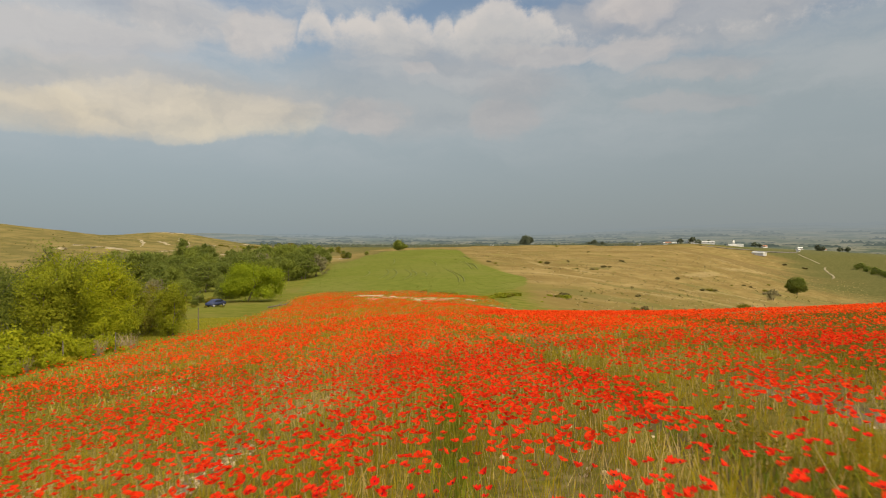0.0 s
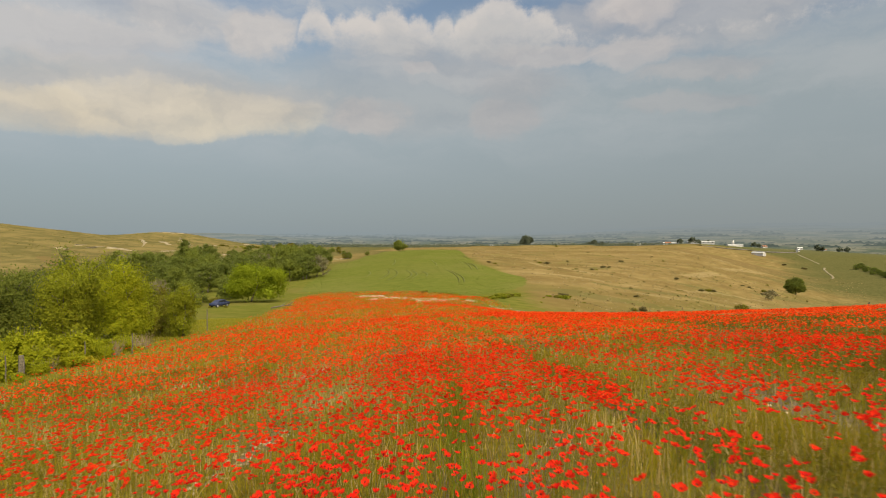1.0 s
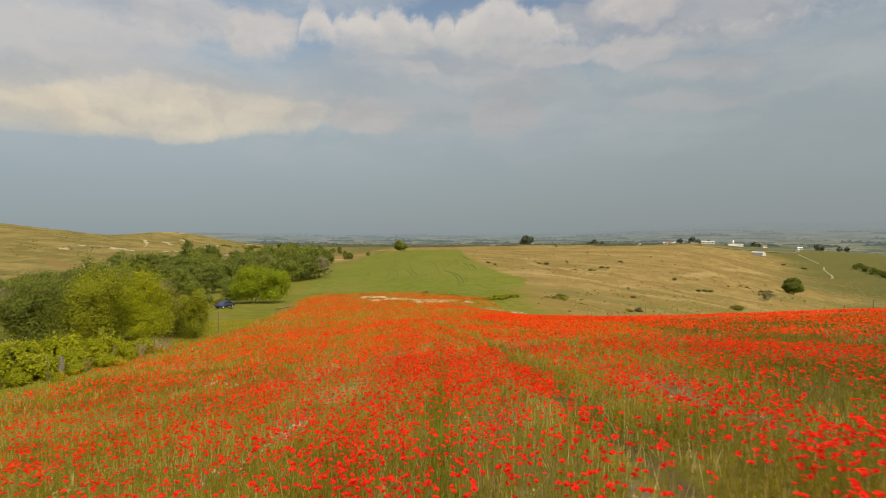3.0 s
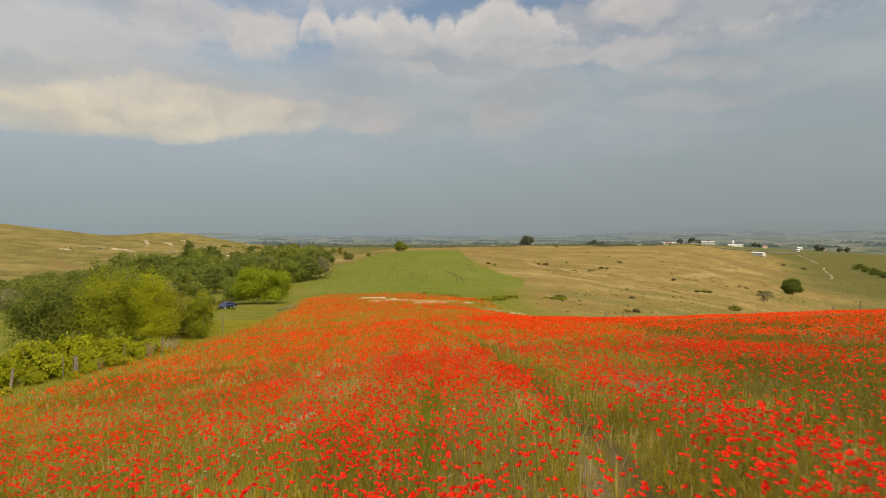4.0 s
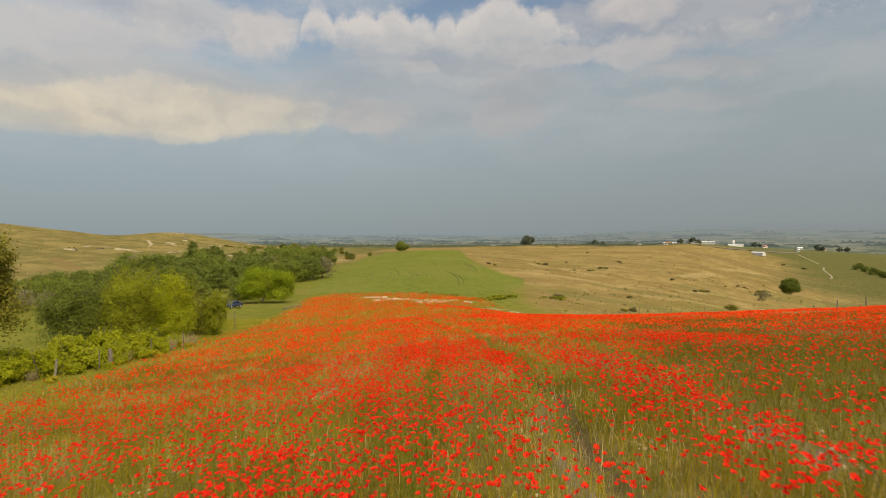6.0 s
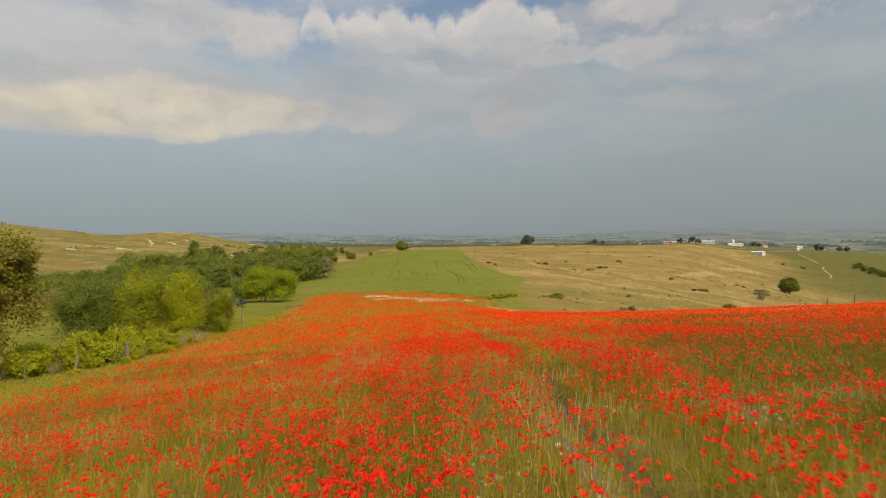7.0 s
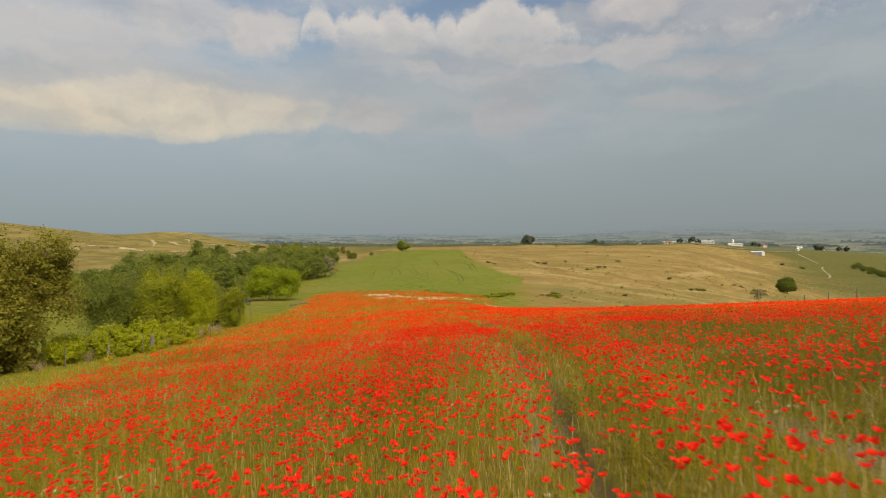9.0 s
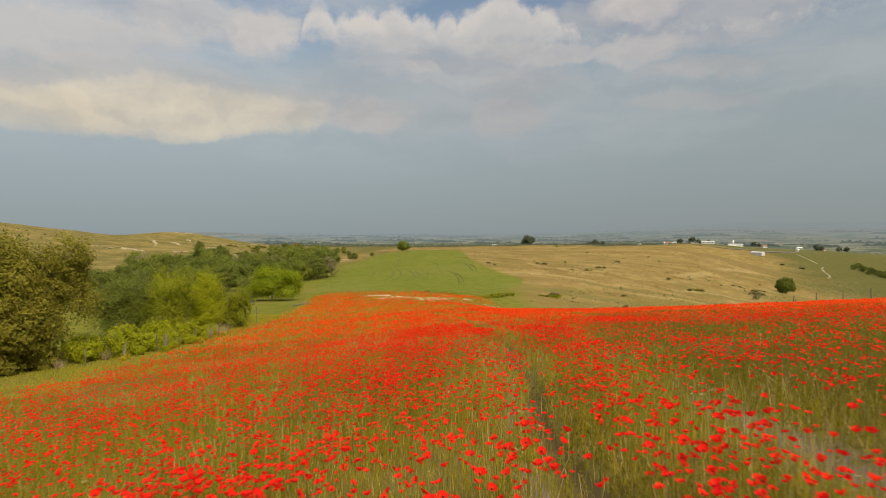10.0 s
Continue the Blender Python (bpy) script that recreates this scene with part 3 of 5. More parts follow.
def crown_mesh(name, rng, blobs, clumps, per, leaf, mat):
    """Many small leaves in clumps over the outside of a few overlapping lobes."""
    cs, ns = [], []
    blobs = np.array(blobs, float)              # x y z rx ry rz
    weight = blobs[:, 3] * blobs[:, 5]
    pick = rng.choice(len(blobs), clumps, p=weight / weight.sum())
    d = rng.normal(size=(clumps, 3))
    d[:, 2] += .15
    d /= np.linalg.norm(d, axis=1, keepdims=True)
    rr = rng.uniform(.55, 1.08, clumps) ** .6
    at = blobs[pick, :3] + d * blobs[pick, 3:] * rr[:, None]
    spread = (blobs[pick, 3:].mean(1) * rng.uniform(.10, .22, clumps))
    c = np.repeat(at, per, 0) + rng.normal(size=(clumps * per, 3)) * np.repeat(spread, per)[:, None]
    nn = np.repeat(d, per, 0) * 1.0 + rng.normal(size=(clumps * per, 3)) * .55 + np.array([0, 0, .25])
    v, f = leaves(rng, c, nn, leaf * rng.uniform(.6, 1.3, clumps * per))
    return mesh_of(name, v, f, [mat])


def tree_meshes(seed, h, wide, trunk, mat, clumps=160, per=26, leaf=.16, stems=1, limbs=7, low=.25, bark=None):
    """Meshes of a trunk with limbs and of an uneven crown."""
    rng = np.random.default_rng(seed)
    bm = bmesh.new()
    blobs = []
    base = h * low
    for s in range(stems):
        a = rng.uniform(0, math.tau)
        foot = Vector((math.cos(a), math.sin(a), 0)) * (wide * .10 * (stems > 1))
        top = Vector((rng.normal() * wide * .08, rng.normal() * wide * .08, h * .80)) + foot * 2
        mid = foot.lerp(top, .5) + Vector((rng.normal(), rng.normal(), 0)) * wide * .04
        tube(bm, [foot - Vector((0, 0, .3)), foot + Vector((0, 0, h * .08)), mid, top], [trunk * 1.25, trunk, trunk * .6, trunk * .15], 7)
        for k in range(limbs):
            q = rng.uniform(.22, .8)
            p = foot.lerp(mid, q * 2) if q < .5 else mid.lerp(top, q * 2 - 1)
            b = rng.uniform(0, math.tau)
            reach = wide * rng.uniform(.28, .46) * (1.15 - .5 * q)
            tip = p + Vector((math.cos(b) * reach, math.sin(b) * reach, h * rng.uniform(.08, .24)))
            kink = p.lerp(tip, .5) + Vector((0, 0, h * .02 * rng.normal()))
            tube(bm, [p, kink, tip], [trunk * .42, trunk * .28, trunk * .07], 5)
            blobs.append((*tip, *(wide * rng.uniform(.15, .25), wide * rng.uniform(.15, .25), h * rng.uniform(.10, .18))))
    blobs.append((0, 0, base + (h - base) * .52, wide * .36, wide * .36, (h - base) * .44))
    blobs.append((rng.normal() * wide * .08, rng.normal() * wide * .08, h * .84, wide * .2, wide * .2, h * .15))
    for k in range(5):
        b = rng.uniform(0, math.tau)
        blobs.append((math.cos(b) * wide * .3, math.sin(b) * wide * .3, base + (h - base) * rng.uniform(.18, .6), wide * .2, wide * .2, (h - base) * .22))
    return rough("trunk", bm, [bark or BARK], True), crown_mesh("crown", rng, blobs, clumps, per, leaf, mat)


def young_tree_meshes(seed, h, wide, mat, stems=6, clumps=620, per=44, leaf=.08, trunk=.07):
    """Meshes of a young tree: stems that fan out from one foot, leafy from low down to their tips."""
    rng = np.random.default_rng(seed)
    bm = bmesh.new()
    at, out = [], []
    for s in range(stems):
        a = math.tau * (s + rng.uniform(-.3, .3)) / stems
        reach, top = wide * .5 * rng.uniform(.25, .85), h * rng.uniform(.62, 1.0)
        foot = Vector((math.cos(a), math.sin(a), 0)) * wide * .05
        tip = Vector((math.cos(a) * reach, math.sin(a) * reach, top))
        kink = foot.lerp(tip, .45) + Vector((rng.normal() * .04 * wide, rng.normal() * .04 * wide, h * .06))
        tube(bm, [foot - Vector((0, 0, .3)), foot.lerp(kink, .4), kink, tip], [trunk, trunk * .8, trunk * .5, trunk * .1], 6)
        for k in range(7):
            q = rng.uniform(.15, .92)
            p = foot.lerp(kink, q / .5) if q < .5 else kink.lerp(tip, (q - .5) / .5)
            b = a + rng.normal() * 1.1
            twig = p + Vector((math.cos(b), math.sin(b), rng.uniform(.5, 1.5))) * wide * rng.uniform(.10, .22)
            tube(bm, [p, p.lerp(twig, .6), twig], [trunk * .3, trunk * .2, trunk * .06], 4)
        many = clumps // stems
        q = rng.beta(1.6, 1.35, many) * .94 + .06
        line = np.array([tuple(foot.lerp(kink, v / .5) if v < .5 else kink.lerp(tip, (v - .5) / .5)) for v in q])
        side = rng.normal(size=(many, 3)) * (wide * .19 * np.minimum(1.12 - .80 * q, .45 + 1.4 * q))[:, None] * np.array([1, 1, .8]) * rng.uniform(.5, 1.35, many)[:, None]
        at.append(line + side)
        out.append(side + np.array([math.cos(a), math.sin(a), 0]) * wide * .12)
    at, out = np.concatenate(at), np.concatenate(out)
    at[:, 2] = np.clip(at[:, 2], .12, h)
    n = len(at) * per
    c = np.repeat(at, per, 0) + rng.normal(size=(n, 3)) * wide * np.repeat(rng.uniform(.025, .06, len(at)), per)[:, None] * np.array([1, 1, 1.3])
    v, f = leaves(rng, c, np.repeat(out, per, 0) / wide * 4 + rng.normal(size=(n, 3)) * .6 + np.array([0, 0, .35]), leaf * rng.uniform(.6, 1.3, n))
    return rough("trunk", bm, [BARK], True), mesh_of("crown", v, f, [mat])


def tree(name, x, y, meshes, label, turn=0.0, size=1.0, group="", category="tree", sink=.05):
    ob = empty(name, x, y, ground_z(x, y) - sink, turn)
    ob.scale = (size,) * 3
    tagged(ob, label, category, group)
    part("trunk", meshes[0], ob)
    part("crown", meshes[1], ob)
    return ob


# ---------------- trees, vines and fence beside the field ----------------
def bare_bush(seed, h, wide, twigs=40, mat=None):
    """A dry bush: thin grey twigs fanning out from the ground."""
    r = np.random.default_rng(seed)
    bm = bmesh.new()
    for k in range(twigs):
        a, q = r.uniform(0, math.tau), r.uniform(.1, 1)
        foot = Vector((math.cos(a), math.sin(a), 0)) * wide * .12 * q
        tip = Vector((math.cos(a) * wide * .5 * q, math.sin(a) * wide * .5 * q, h * r.uniform(.6, 1)))
        kink = foot.lerp(tip, .5) + Vector((r.normal(), r.normal(), 0)) * wide * .04
        tube(bm, [foot - Vector((0, 0, .05)), kink, tip], [.012, .008, .003], 3)
    return rough("brushwood", bm, [mat or POST_WOOD])


def shrub_mesh(seed, h, wide, mat, clumps, per, leaf):
    """Foliage that reaches down to the ground."""
    r = np.random.default_rng(seed)
    blobs = [(0, 0, h * .45, wide * .36, wide * .36, h * .42)]
    for k in range(5):
        a = r.uniform(0, math.tau)
        blobs.append((math.cos(a) * wide * .28, math.sin(a) * wide * .28, h * r.uniform(.22, .62), wide * .2, wide * .2, h * .26))
    return crown_mesh("foliage", r, blobs, clumps, per, leaf, mat)


def shrub(name, x, y, foliage, twigs, label, category="shrub", size=1.0, turn=0.0, group="", flat=1.0):
    ob = empty(name, x, y, ground_z(x, y) - .03, turn)
    ob.scale = (size, size, size * flat)
    tagged(ob, label, category, group)
    part("foliage", foliage, ob)
    if twigs:
        part("stem", twigs, ob)
    return ob


tree("tree", -26.0, 17.6, tree_meshes(11, 8.4, 7.0, .18, LEAF_OLIVE, 1800, 42, .105, 2, 13, .0), "tall bushy olive-green tree beyond the field edge")
tree("tree", -29.2, 36.2, young_tree_meshes(12, 5.7, 5.6, LEAF_DARK, 9, 980, 42, .085, .10), "dense mid-green young tree behind the vines")
tree("tree", -24.6, 35.0, young_tree_meshes(13, 6.3, 4.4, LEAF_MID, 6, 740, 44, .075, .08), "leafy green young tree with thin stems")
tree("tree", -26.4, 39.6, young_tree_meshes(33, 6.6, 4.8, LEAF_MID, 7, 560, 40, .09, .09), "mid-green young tree in the thicket")
tree("tree", -21.6, 36.6, young_tree_meshes(14, 6.1, 4.0, LEAF_YOUNG, 7, 760, 44, .070, .06), "yellow-green young tree with several thin stems")
tree("tree", -23.6, 41.0, young_tree_meshes(36, 4.6, 4.2, LEAF_MID, 7, 420, 40, .09, .06), "green young tree in the thicket")
tree("tree", -21.2, 44.0, young_tree_meshes(15, 4.5, 3.0, LEAF_MID, 7, 440, 40, .070, .05), "small bushy green tree at the field edge")
tree("tree", -24.6, 46.5, young_tree_meshes(37, 4.0, 4.0, LEAF_OLIVE, 7, 320, 38, .09, .05), "small olive-green tree behind the thicket")
tree("tree", -28.8, 43.5, young_tree_meshes(34, 7.8, 5.4, LEAF_DARK, 8, 600, 40, .11, .10), "taller dark green tree at the back of the thicket")
tree("tree", -33.0, 45.0, young_tree_meshes(35, 5.4, 5.0, LEAF_DARK, 7, 440, 40, .11, .10), "dark green shady tree at the back of the thicket")

VINE_A, VINE_B = (shrub_mesh(k, 1.75, 2.4, LEAF_YOUNG, 210, 28, .085) for k in (41, 42))
DRY_TWIG = speckled("dry_twig", (.20, .145, .075), (.36, .275, .16), 20, .9, .3)
TWIG_A, TWIG_B = bare_bush(43, 1.9, 1.6, 26, BARK), bare_bush(44, .95, 1.5, 60, DRY_TWIG)
VINES = [(-22.8, 20.6, .95), (-21.9, 22.2, .85), (-20.6, 24.3, 1.0), (-20.1, 26.5, .8), (-19.9, 28.7, .95), (-20.2, 31.0, .85), (-24.4, 22.8, 1.05), (-23.2, 26.0, 1.0), (-22.6, 29.4, 1.1), (-20.0, 33.4, .7), (-21.6, 27.4, 1.15), (-19.4, 25.3, .45), (-19.2, 27.6, .5), (-19.1, 30.0, .4), (-20.4, 22.6, .5), (-25.8, 25.4, .9), (-24.9, 28.6, 1.0), (-18.9, 23.2, .35)]
for k, (vx, vy, vs) in enumerate(VINES):
    shrub("grapevine", vx, vy, (VINE_A, VINE_B)[k % 2], TWIG_A, "sprawling yellow-green vine with broad leaves by the fence", "vine", vs, k * 67, "vines along the fence", (1.0, 1.2, .85)[k % 3])
UNDER = shrub_mesh(47, 1.9, 3.0, LEAF_OLIVE, 200, 30, .09)
for k, (vx, vy, vs) in enumerate([(-25.2, 16.6, 1.0), (-27.0, 16.2, 1.15), (-24.2, 18.6, .9), (-26.2, 15.4, .8), (-26.0, 19.6, 1.1)]):
    shrub("shrub", vx, vy, UNDER, None, "olive-green undergrowth round the foot of a tree", "shrub", vs, k * 71, "undergrowth")
for k, (vx, vy, vs) in enumerate([(-19.6, 26.2, .9), (-19.4, 31.6, 1.1), (-19.2, 34.6, 1.2), (-20.4, 35.4, 1.0), (-22.6, 18.0, .7), (-21.6, 21.0, .8)]):
    ob = empty("dry_bush", vx, vy, ground_z(vx, vy) - .03, k * 50)
    ob.scale = (vs,) * 3
    tagged(ob, "leafless grey-brown twiggy bush below the trees", "bush", "dry bushes")
    part("brushwood", TWIG_B, ob)
FLOWERING = leafy("yellow_blossom", (.20, .20, .02), (.52, .42, .02), .3)
BROOM = shrub_mesh(45, .62, 1.0, FLOWERING, 60, 16, .05)
for k, (vx, vy, vs) in enumerate([(-18.2, 27.6, 1.0), (-18.6, 32.8, .8), (-19.6, 19.5, .8)]):
    shrub("broom_shrub", vx, vy, BROOM, None, "low shrub with bright yellow blossom on the verge", "shrub", vs, k * 80, "yellow shrubs")


def fence_post(seed, h, r, mat, lean=0.0, sides=7):
    """A weathered post: uneven, split at the top, set a little out of plumb."""
    q = np.random.default_rng(seed)
    bm = bmesh.new()
    pts = [Vector((lean * t * h + q.normal() * r * .15, q.normal() * r * .15, -.3 + (h + .3) * t)) for t in (0, .3, .6, .85, 1)]
    tube(bm, pts, [r * 1.1, r, r * .97, r * .95, r * .8], sides)
    for v in bm.verts:
        v.co += Vector((q.normal(), q.normal(), q.normal())) * r * .07
    return rough("post", bm, [mat])


THICK, STAKE, POLE, DARK_POST = fence_post(1, 1.15, .13, POST_WOOD), fence_post(2, 1.25, .03, POST_WOOD, .03, 5), fence_post(3, 2.0, .05, POST_WOOD, .01, 6), fence_post(4, 1.05, .075, BARK, -.16, 6)
LEFT_POSTS = [(-19.15, 23.9, THICK, "thick weathered grey wooden fence post with a split top"), (-19.55, 23.5, STAKE, "thin wooden stake beside a thick post"),
              (-21.1, 18.1, STAKE, "pale thin fence stake by the vines"), (-20.6, 21.2, DARK_POST, "dark leaning wooden fence post"),
              (-19.0, 28.2, STAKE, "thin wooden fence stake in front of the vines"), (-18.8, 32.4, STAKE, "thin wooden fence stake in front of the thicket"),
              (-20.9, 48.3, POLE, "tall slim wooden post at the field edge"), (-26.2, 27.2, STAKE, "thin stake among the vines"), (-27.2, 25.0, STAKE, "thin stake among the vines"), (-28.4, 22.6, DARK_POST, "dark leaning wooden post among vines")]
for px, py, me, label in LEFT_POSTS:
    ob = empty("fence_post", px, py, ground_z(px, py), 40 * px)
    tagged(ob, label, "fence post", "posts of the vine fence")
    part("post", me, ob)
RIGHT_POSTS = [(38.3, 34.4), (38.3, 38.0), (38.2, 41.6), (38.1, 45.3), (39.6, 51.0), (42.0, 58.0), (44.5, 66.0), (45.0, 75.0), (44.6, 84.0), (43.0, 93.0), (40.5, 101.0), (37.6, 108.0), (34.6, 114.0)]
RPOST = [fence_post(20 + k, 1.5, .06, POST_WOOD, .04 * (k - 1), 6) for k in range(3)]
for k, (px, py) in enumerate(RIGHT_POSTS):
    ob = empty("fence_post", px, py, ground_z(px, py), 70 * k)
    tagged(ob, "dark weathered fence post beyond the poppies", "fence post", "posts of the crest fence")
    part("post", RPOST[k % 3], ob)

HILL_POSTS = [(44.5, 131.0), (50.5, 136.5), (57.6, 142.6), (63.0, 147.5), (68.2, 152.8), (75.4, 160.0), (81.0, 166.5), (87.4, 173.2), (96.0, 182.0), (105.0, 192.0)]
for k, (px, py) in enumerate(HILL_POSTS):
    ob = empty("fence_post", px, py, ground_z(px, py), 50 * k)
    ob.scale = (1, 1, .85 + .3 * math.sin(k * 2.3))
    tagged(ob, "slim weathered fence post at the foot of the dry hill", "fence post", "posts of the hill fence")
    part("post", RPOST[k % 3], ob)


def wire(name, pts, high):
    """A sagging strand from post to post."""
    bm = bmesh.new()
    line = []
    for (ax, ay), (bx, by) in zip(pts, pts[1:]):
        az_, bz_ = ground_z(ax, ay) + high, ground_z(bx, by) + high
        for t in (0, .25, .5, .75):
            line.append(Vector((ax + (bx - ax) * t, ay + (by - ay) * t, az_ + (bz_ - az_) * t - .06 * math.sin(t * math.pi))))
    line.append(Vector((*pts[-1], ground_z(*pts[-1]) + high)))
    tube(bm, line, [.004] * len(line), 3)
    return tagged(new(name, rough(name, bm, [WIRE])), "thin sagging strand of fence wire", "fence wire")


wire("fence_wire", RIGHT_POSTS, .95)

# meadow and hollow on the left
tree("tree", -43.5, 127, tree_meshes(16, 8.6, 12.6, .22, LEAF_ROUND, 1100, 32, .20, 1, 12, .0), "broad rounded bright green tree in the meadow")
WOOD = [tree_meshes(50 + k, 8.6, 8.8, .18, m, 270, 20, .30, 1 + k % 2, 8, .0) for k, m in enumerate((LEAF_WOOD, LEAF_WOOD_DARK, LEAF_WOOD, LEAF_WOOD_DARK, LEAF_WOOD_DARK))]
GREY_TREE = tree_meshes(57, 7.0, 7.0, .12, LEAF_GREY, 200, 22, .20, 2, 9, .05)
SPIRE = tree_meshes(58, 13.0, 6.0, .22, LEAF_WOOD_DARK, 300, 22, .36, 1, 10, .05)
wood_rng = np.random.default_rng(77)
# rows of the wood: distance, from and to across, height, how many
for dist, a, b, tall, many in [(150, -118, -76, 6.6, 8), (176, -130, -74, 8.6, 10), (205, -100, -56, 9.4, 9), (222, -74, -47, 9.0, 8), (236, -138, -84, 10.6, 9), (262, -94, -54, 10.2, 8), (300, -178, -70, 10.5, 11), (350, -120, -74, 10.0, 6), (410, -128, -92, 9.5, 5), (190, -142, -116, 7.4, 4), (140, -62, -50, 5.4, 3)]:
    for k in range(many):
        tx = a + (b - a) * (k + .5) / many + wood_rng.normal() * 1.8
        ty = dist + wood_rng.normal() * 7
        which = int(wood_rng.integers(0, 11)) % 6
        me = GREY_TREE if which == 5 else WOOD[which]
        what = ["leafy mid-green tree in a wooded hollow", "dark green tree in a wooded hollow", "leafy green tree in a wooded hollow", "dense dark tree in a wooded hollow", "deep green tree in a wooded hollow", "half-bare grey-brown tree in a wooded hollow"][which]
        tree("tree", tx, ty, me, what, float(wood_rng.uniform(0, 360)), tall / 8.0 * float(wood_rng.uniform(.82, 1.12)), "trees of the wooded hollow")
tree("tree", -129.8, 283, SPIRE, "tall narrow dark tree above the wood", 20, 1.28)
tree("tree", -122, 290, SPIRE, "tall dark tree above the wood", 140, 1.05)
for k, (gx, gy, s) in enumerate([(-50.5, 114.5, .32), (-82, 108, .62), (-90, 112, .7), (-76, 118, .6), (-60, 100, .4), (-98, 120, .8)]):
    tree("shrub", gx, gy, GREY_TREE if k in (1, 2) else WOOD[k % 3 + 1], "bushy tree at the edge of the meadow", k * 60, s, "bushes by the meadow", "shrub")


def car(x, y, turn):
    """A small hatchback, seen from the side across the meadow."""
    ob = empty("car", x, y, ground_z(x, y), turn)
    tagged(ob, "parked dark blue small car in the meadow", "car")
    side = [(-1.85, .35), (-1.9, .75), (-1.2, .92), (-.6, 1.38), (.75, 1.42), (1.55, 1.0), (1.85, .85), (1.88, .35)]
    bm = bmesh.new()
    rows = []
    for yy, s in ((-.8, 1), (-.72, 1.0), (.72, 1.0), (.8, 1)):
        rows.append([bm.verts.new((px, yy if pz < 1.0 else yy * .8, pz if abs(yy) > .75 and pz < 1.0 or abs(yy) < .75 else pz - .04)) for px, pz in side])
    for r0, r1 in zip(rows, rows[1:]):
        for i in range(len(side)):
            j = (i + 1) % len(side)
            bm.faces.new((r0[i], r0[j], r1[j], r1[i]))
    bm.faces.new(rows[0][::-1])
    bm.faces.new(rows[-1])
    bmesh.ops.recalc_face_normals(bm, faces=bm.faces)
    part("body", rough("body", bm, [BLUE_PAINT], True), ob)
    for sy in (-1, 1):
        for px in (-1.2, 1.2):
            bm = bmesh.new()
            bmesh.ops.create_cone(bm, cap_ends=True, segments=18, radius1=.31, radius2=.31, depth=.2, matrix=pose(px, sy * .74, .31, 90))
            wheel = part("wheel", rough("wheel", bm, [RUBBER], True), ob)
            bm = bmesh.new()
            bmesh.ops.create_cone(bm, cap_ends=True, segments=14, radius1=.19, radius2=.17, depth=.03, matrix=pose(px, sy * .855, .31, 90))
            part("rim", rough("rim", bm, [GREY_PAINT]), wheel)
        bm = bmesh.new()
        vs = [bm.verts.new(p) for p in ((-1.0, sy * .77, 1.0), (-.5, sy * .68, 1.32), (.7, sy * .68, 1.35), (1.25, sy * .77, 1.02))]
        f = bm.faces.new(vs)
        bmesh.ops.solidify(bm, geom=[f], thickness=.02)
        part("window", rough("window", bm, [GLASS_DARK]), ob)
    return ob


car(-44.2, 110.0, 64)


def branch(x, y):
    """A bleached branch lying at the edge of the field."""
    bm = bmesh.new()
    tube(bm, [(-1.8, 0, .15), (-.4, .2, .35), (1.0, .1, .5), (2.0, .4, .95)], [.14, .12, .09, .04], 7)
    tube(bm, [(-.2, .2, .38), (.5, .8, .7), (.9, 1.2, 1.0)], [.08, .06, .02], 5)
    tube(bm, [(.6, .1, .45), (1.4, -.5, .5), (2.2, -.6, .4)], [.07, .05, .02], 5)
    ob = tagged(new("fallen_branch", rough("fallen_branch", bm, [POST_WOOD], True)), "bleached fallen branch at the field edge", "branch")
    ob.matrix_world = pose(x, y, ground_z(x, y) + .1, 0, 0, 20)


branch(-28.5, 98)
for k, (hx, hy, hs) in enumerate([(-50.0, 122.0, .9), (-53.0, 123.0, 1.0), (-56.0, 124.5, .9), (-47.4, 107.5, .42), (-41.6, 106.5, .3), (-44.6, 106.2, .26)]):
    shrub("shrub", hx, hy, UNDER, None, "low pale green hedge bush beside the parked car", "shrub", hs, k * 53, "bushes by the meadow", .8)

# ---------------- stones and bushes at the end of the field ----------------
def stone_mesh(seed):
    r = np.random.default_rng(seed)
    bm = bmesh.new()
    bmesh.ops.create_icosphere(bm, subdivisions=2, radius=.5)
    k = r.normal(size=(6, 3))
    for v in bm.verts:
        n = v.co.normalized()
        v.co *= 1 + .16 * sum(math.sin(3 * n.dot(Vector(q)) + i) for i, q in enumerate(k)) / 2
        v.co.z *= .5
        v.co.x *= 1.5
    return rough("stone", bm, [ROCK])


STONES = [stone_mesh(k) for k in range(6)]
stone_rng = np.random.default_rng(9)


def stone_line(ax, ay, bx, by, many, spread, big):
    for k in range(many):
        t = (k + stone_rng.random()) / many
        x, y = ax + (bx - ax) * t + stone_rng.normal() * .4, ay + (by - ay) * t + stone_rng.normal() * spread
        ob = new("stone", STONES[int(stone_rng.integers(0, 6))])
        s = big * float(stone_rng.uniform(.6, 1.55))
        ob.matrix_world = pose(x, y, ground_z(x, y) + .04, float(stone_rng.normal() * 8), float(stone_rng.normal() * 8), float(stone_rng.uniform(-25, 25))) @ Matrix.Diagonal((s * 1.2, s, s * .7, 1))
        tagged(ob, "pale chalky stone in the bank below the poppies", "stone", "chalk stones")


for line in STONE_LINES:
    stone_line(*line)

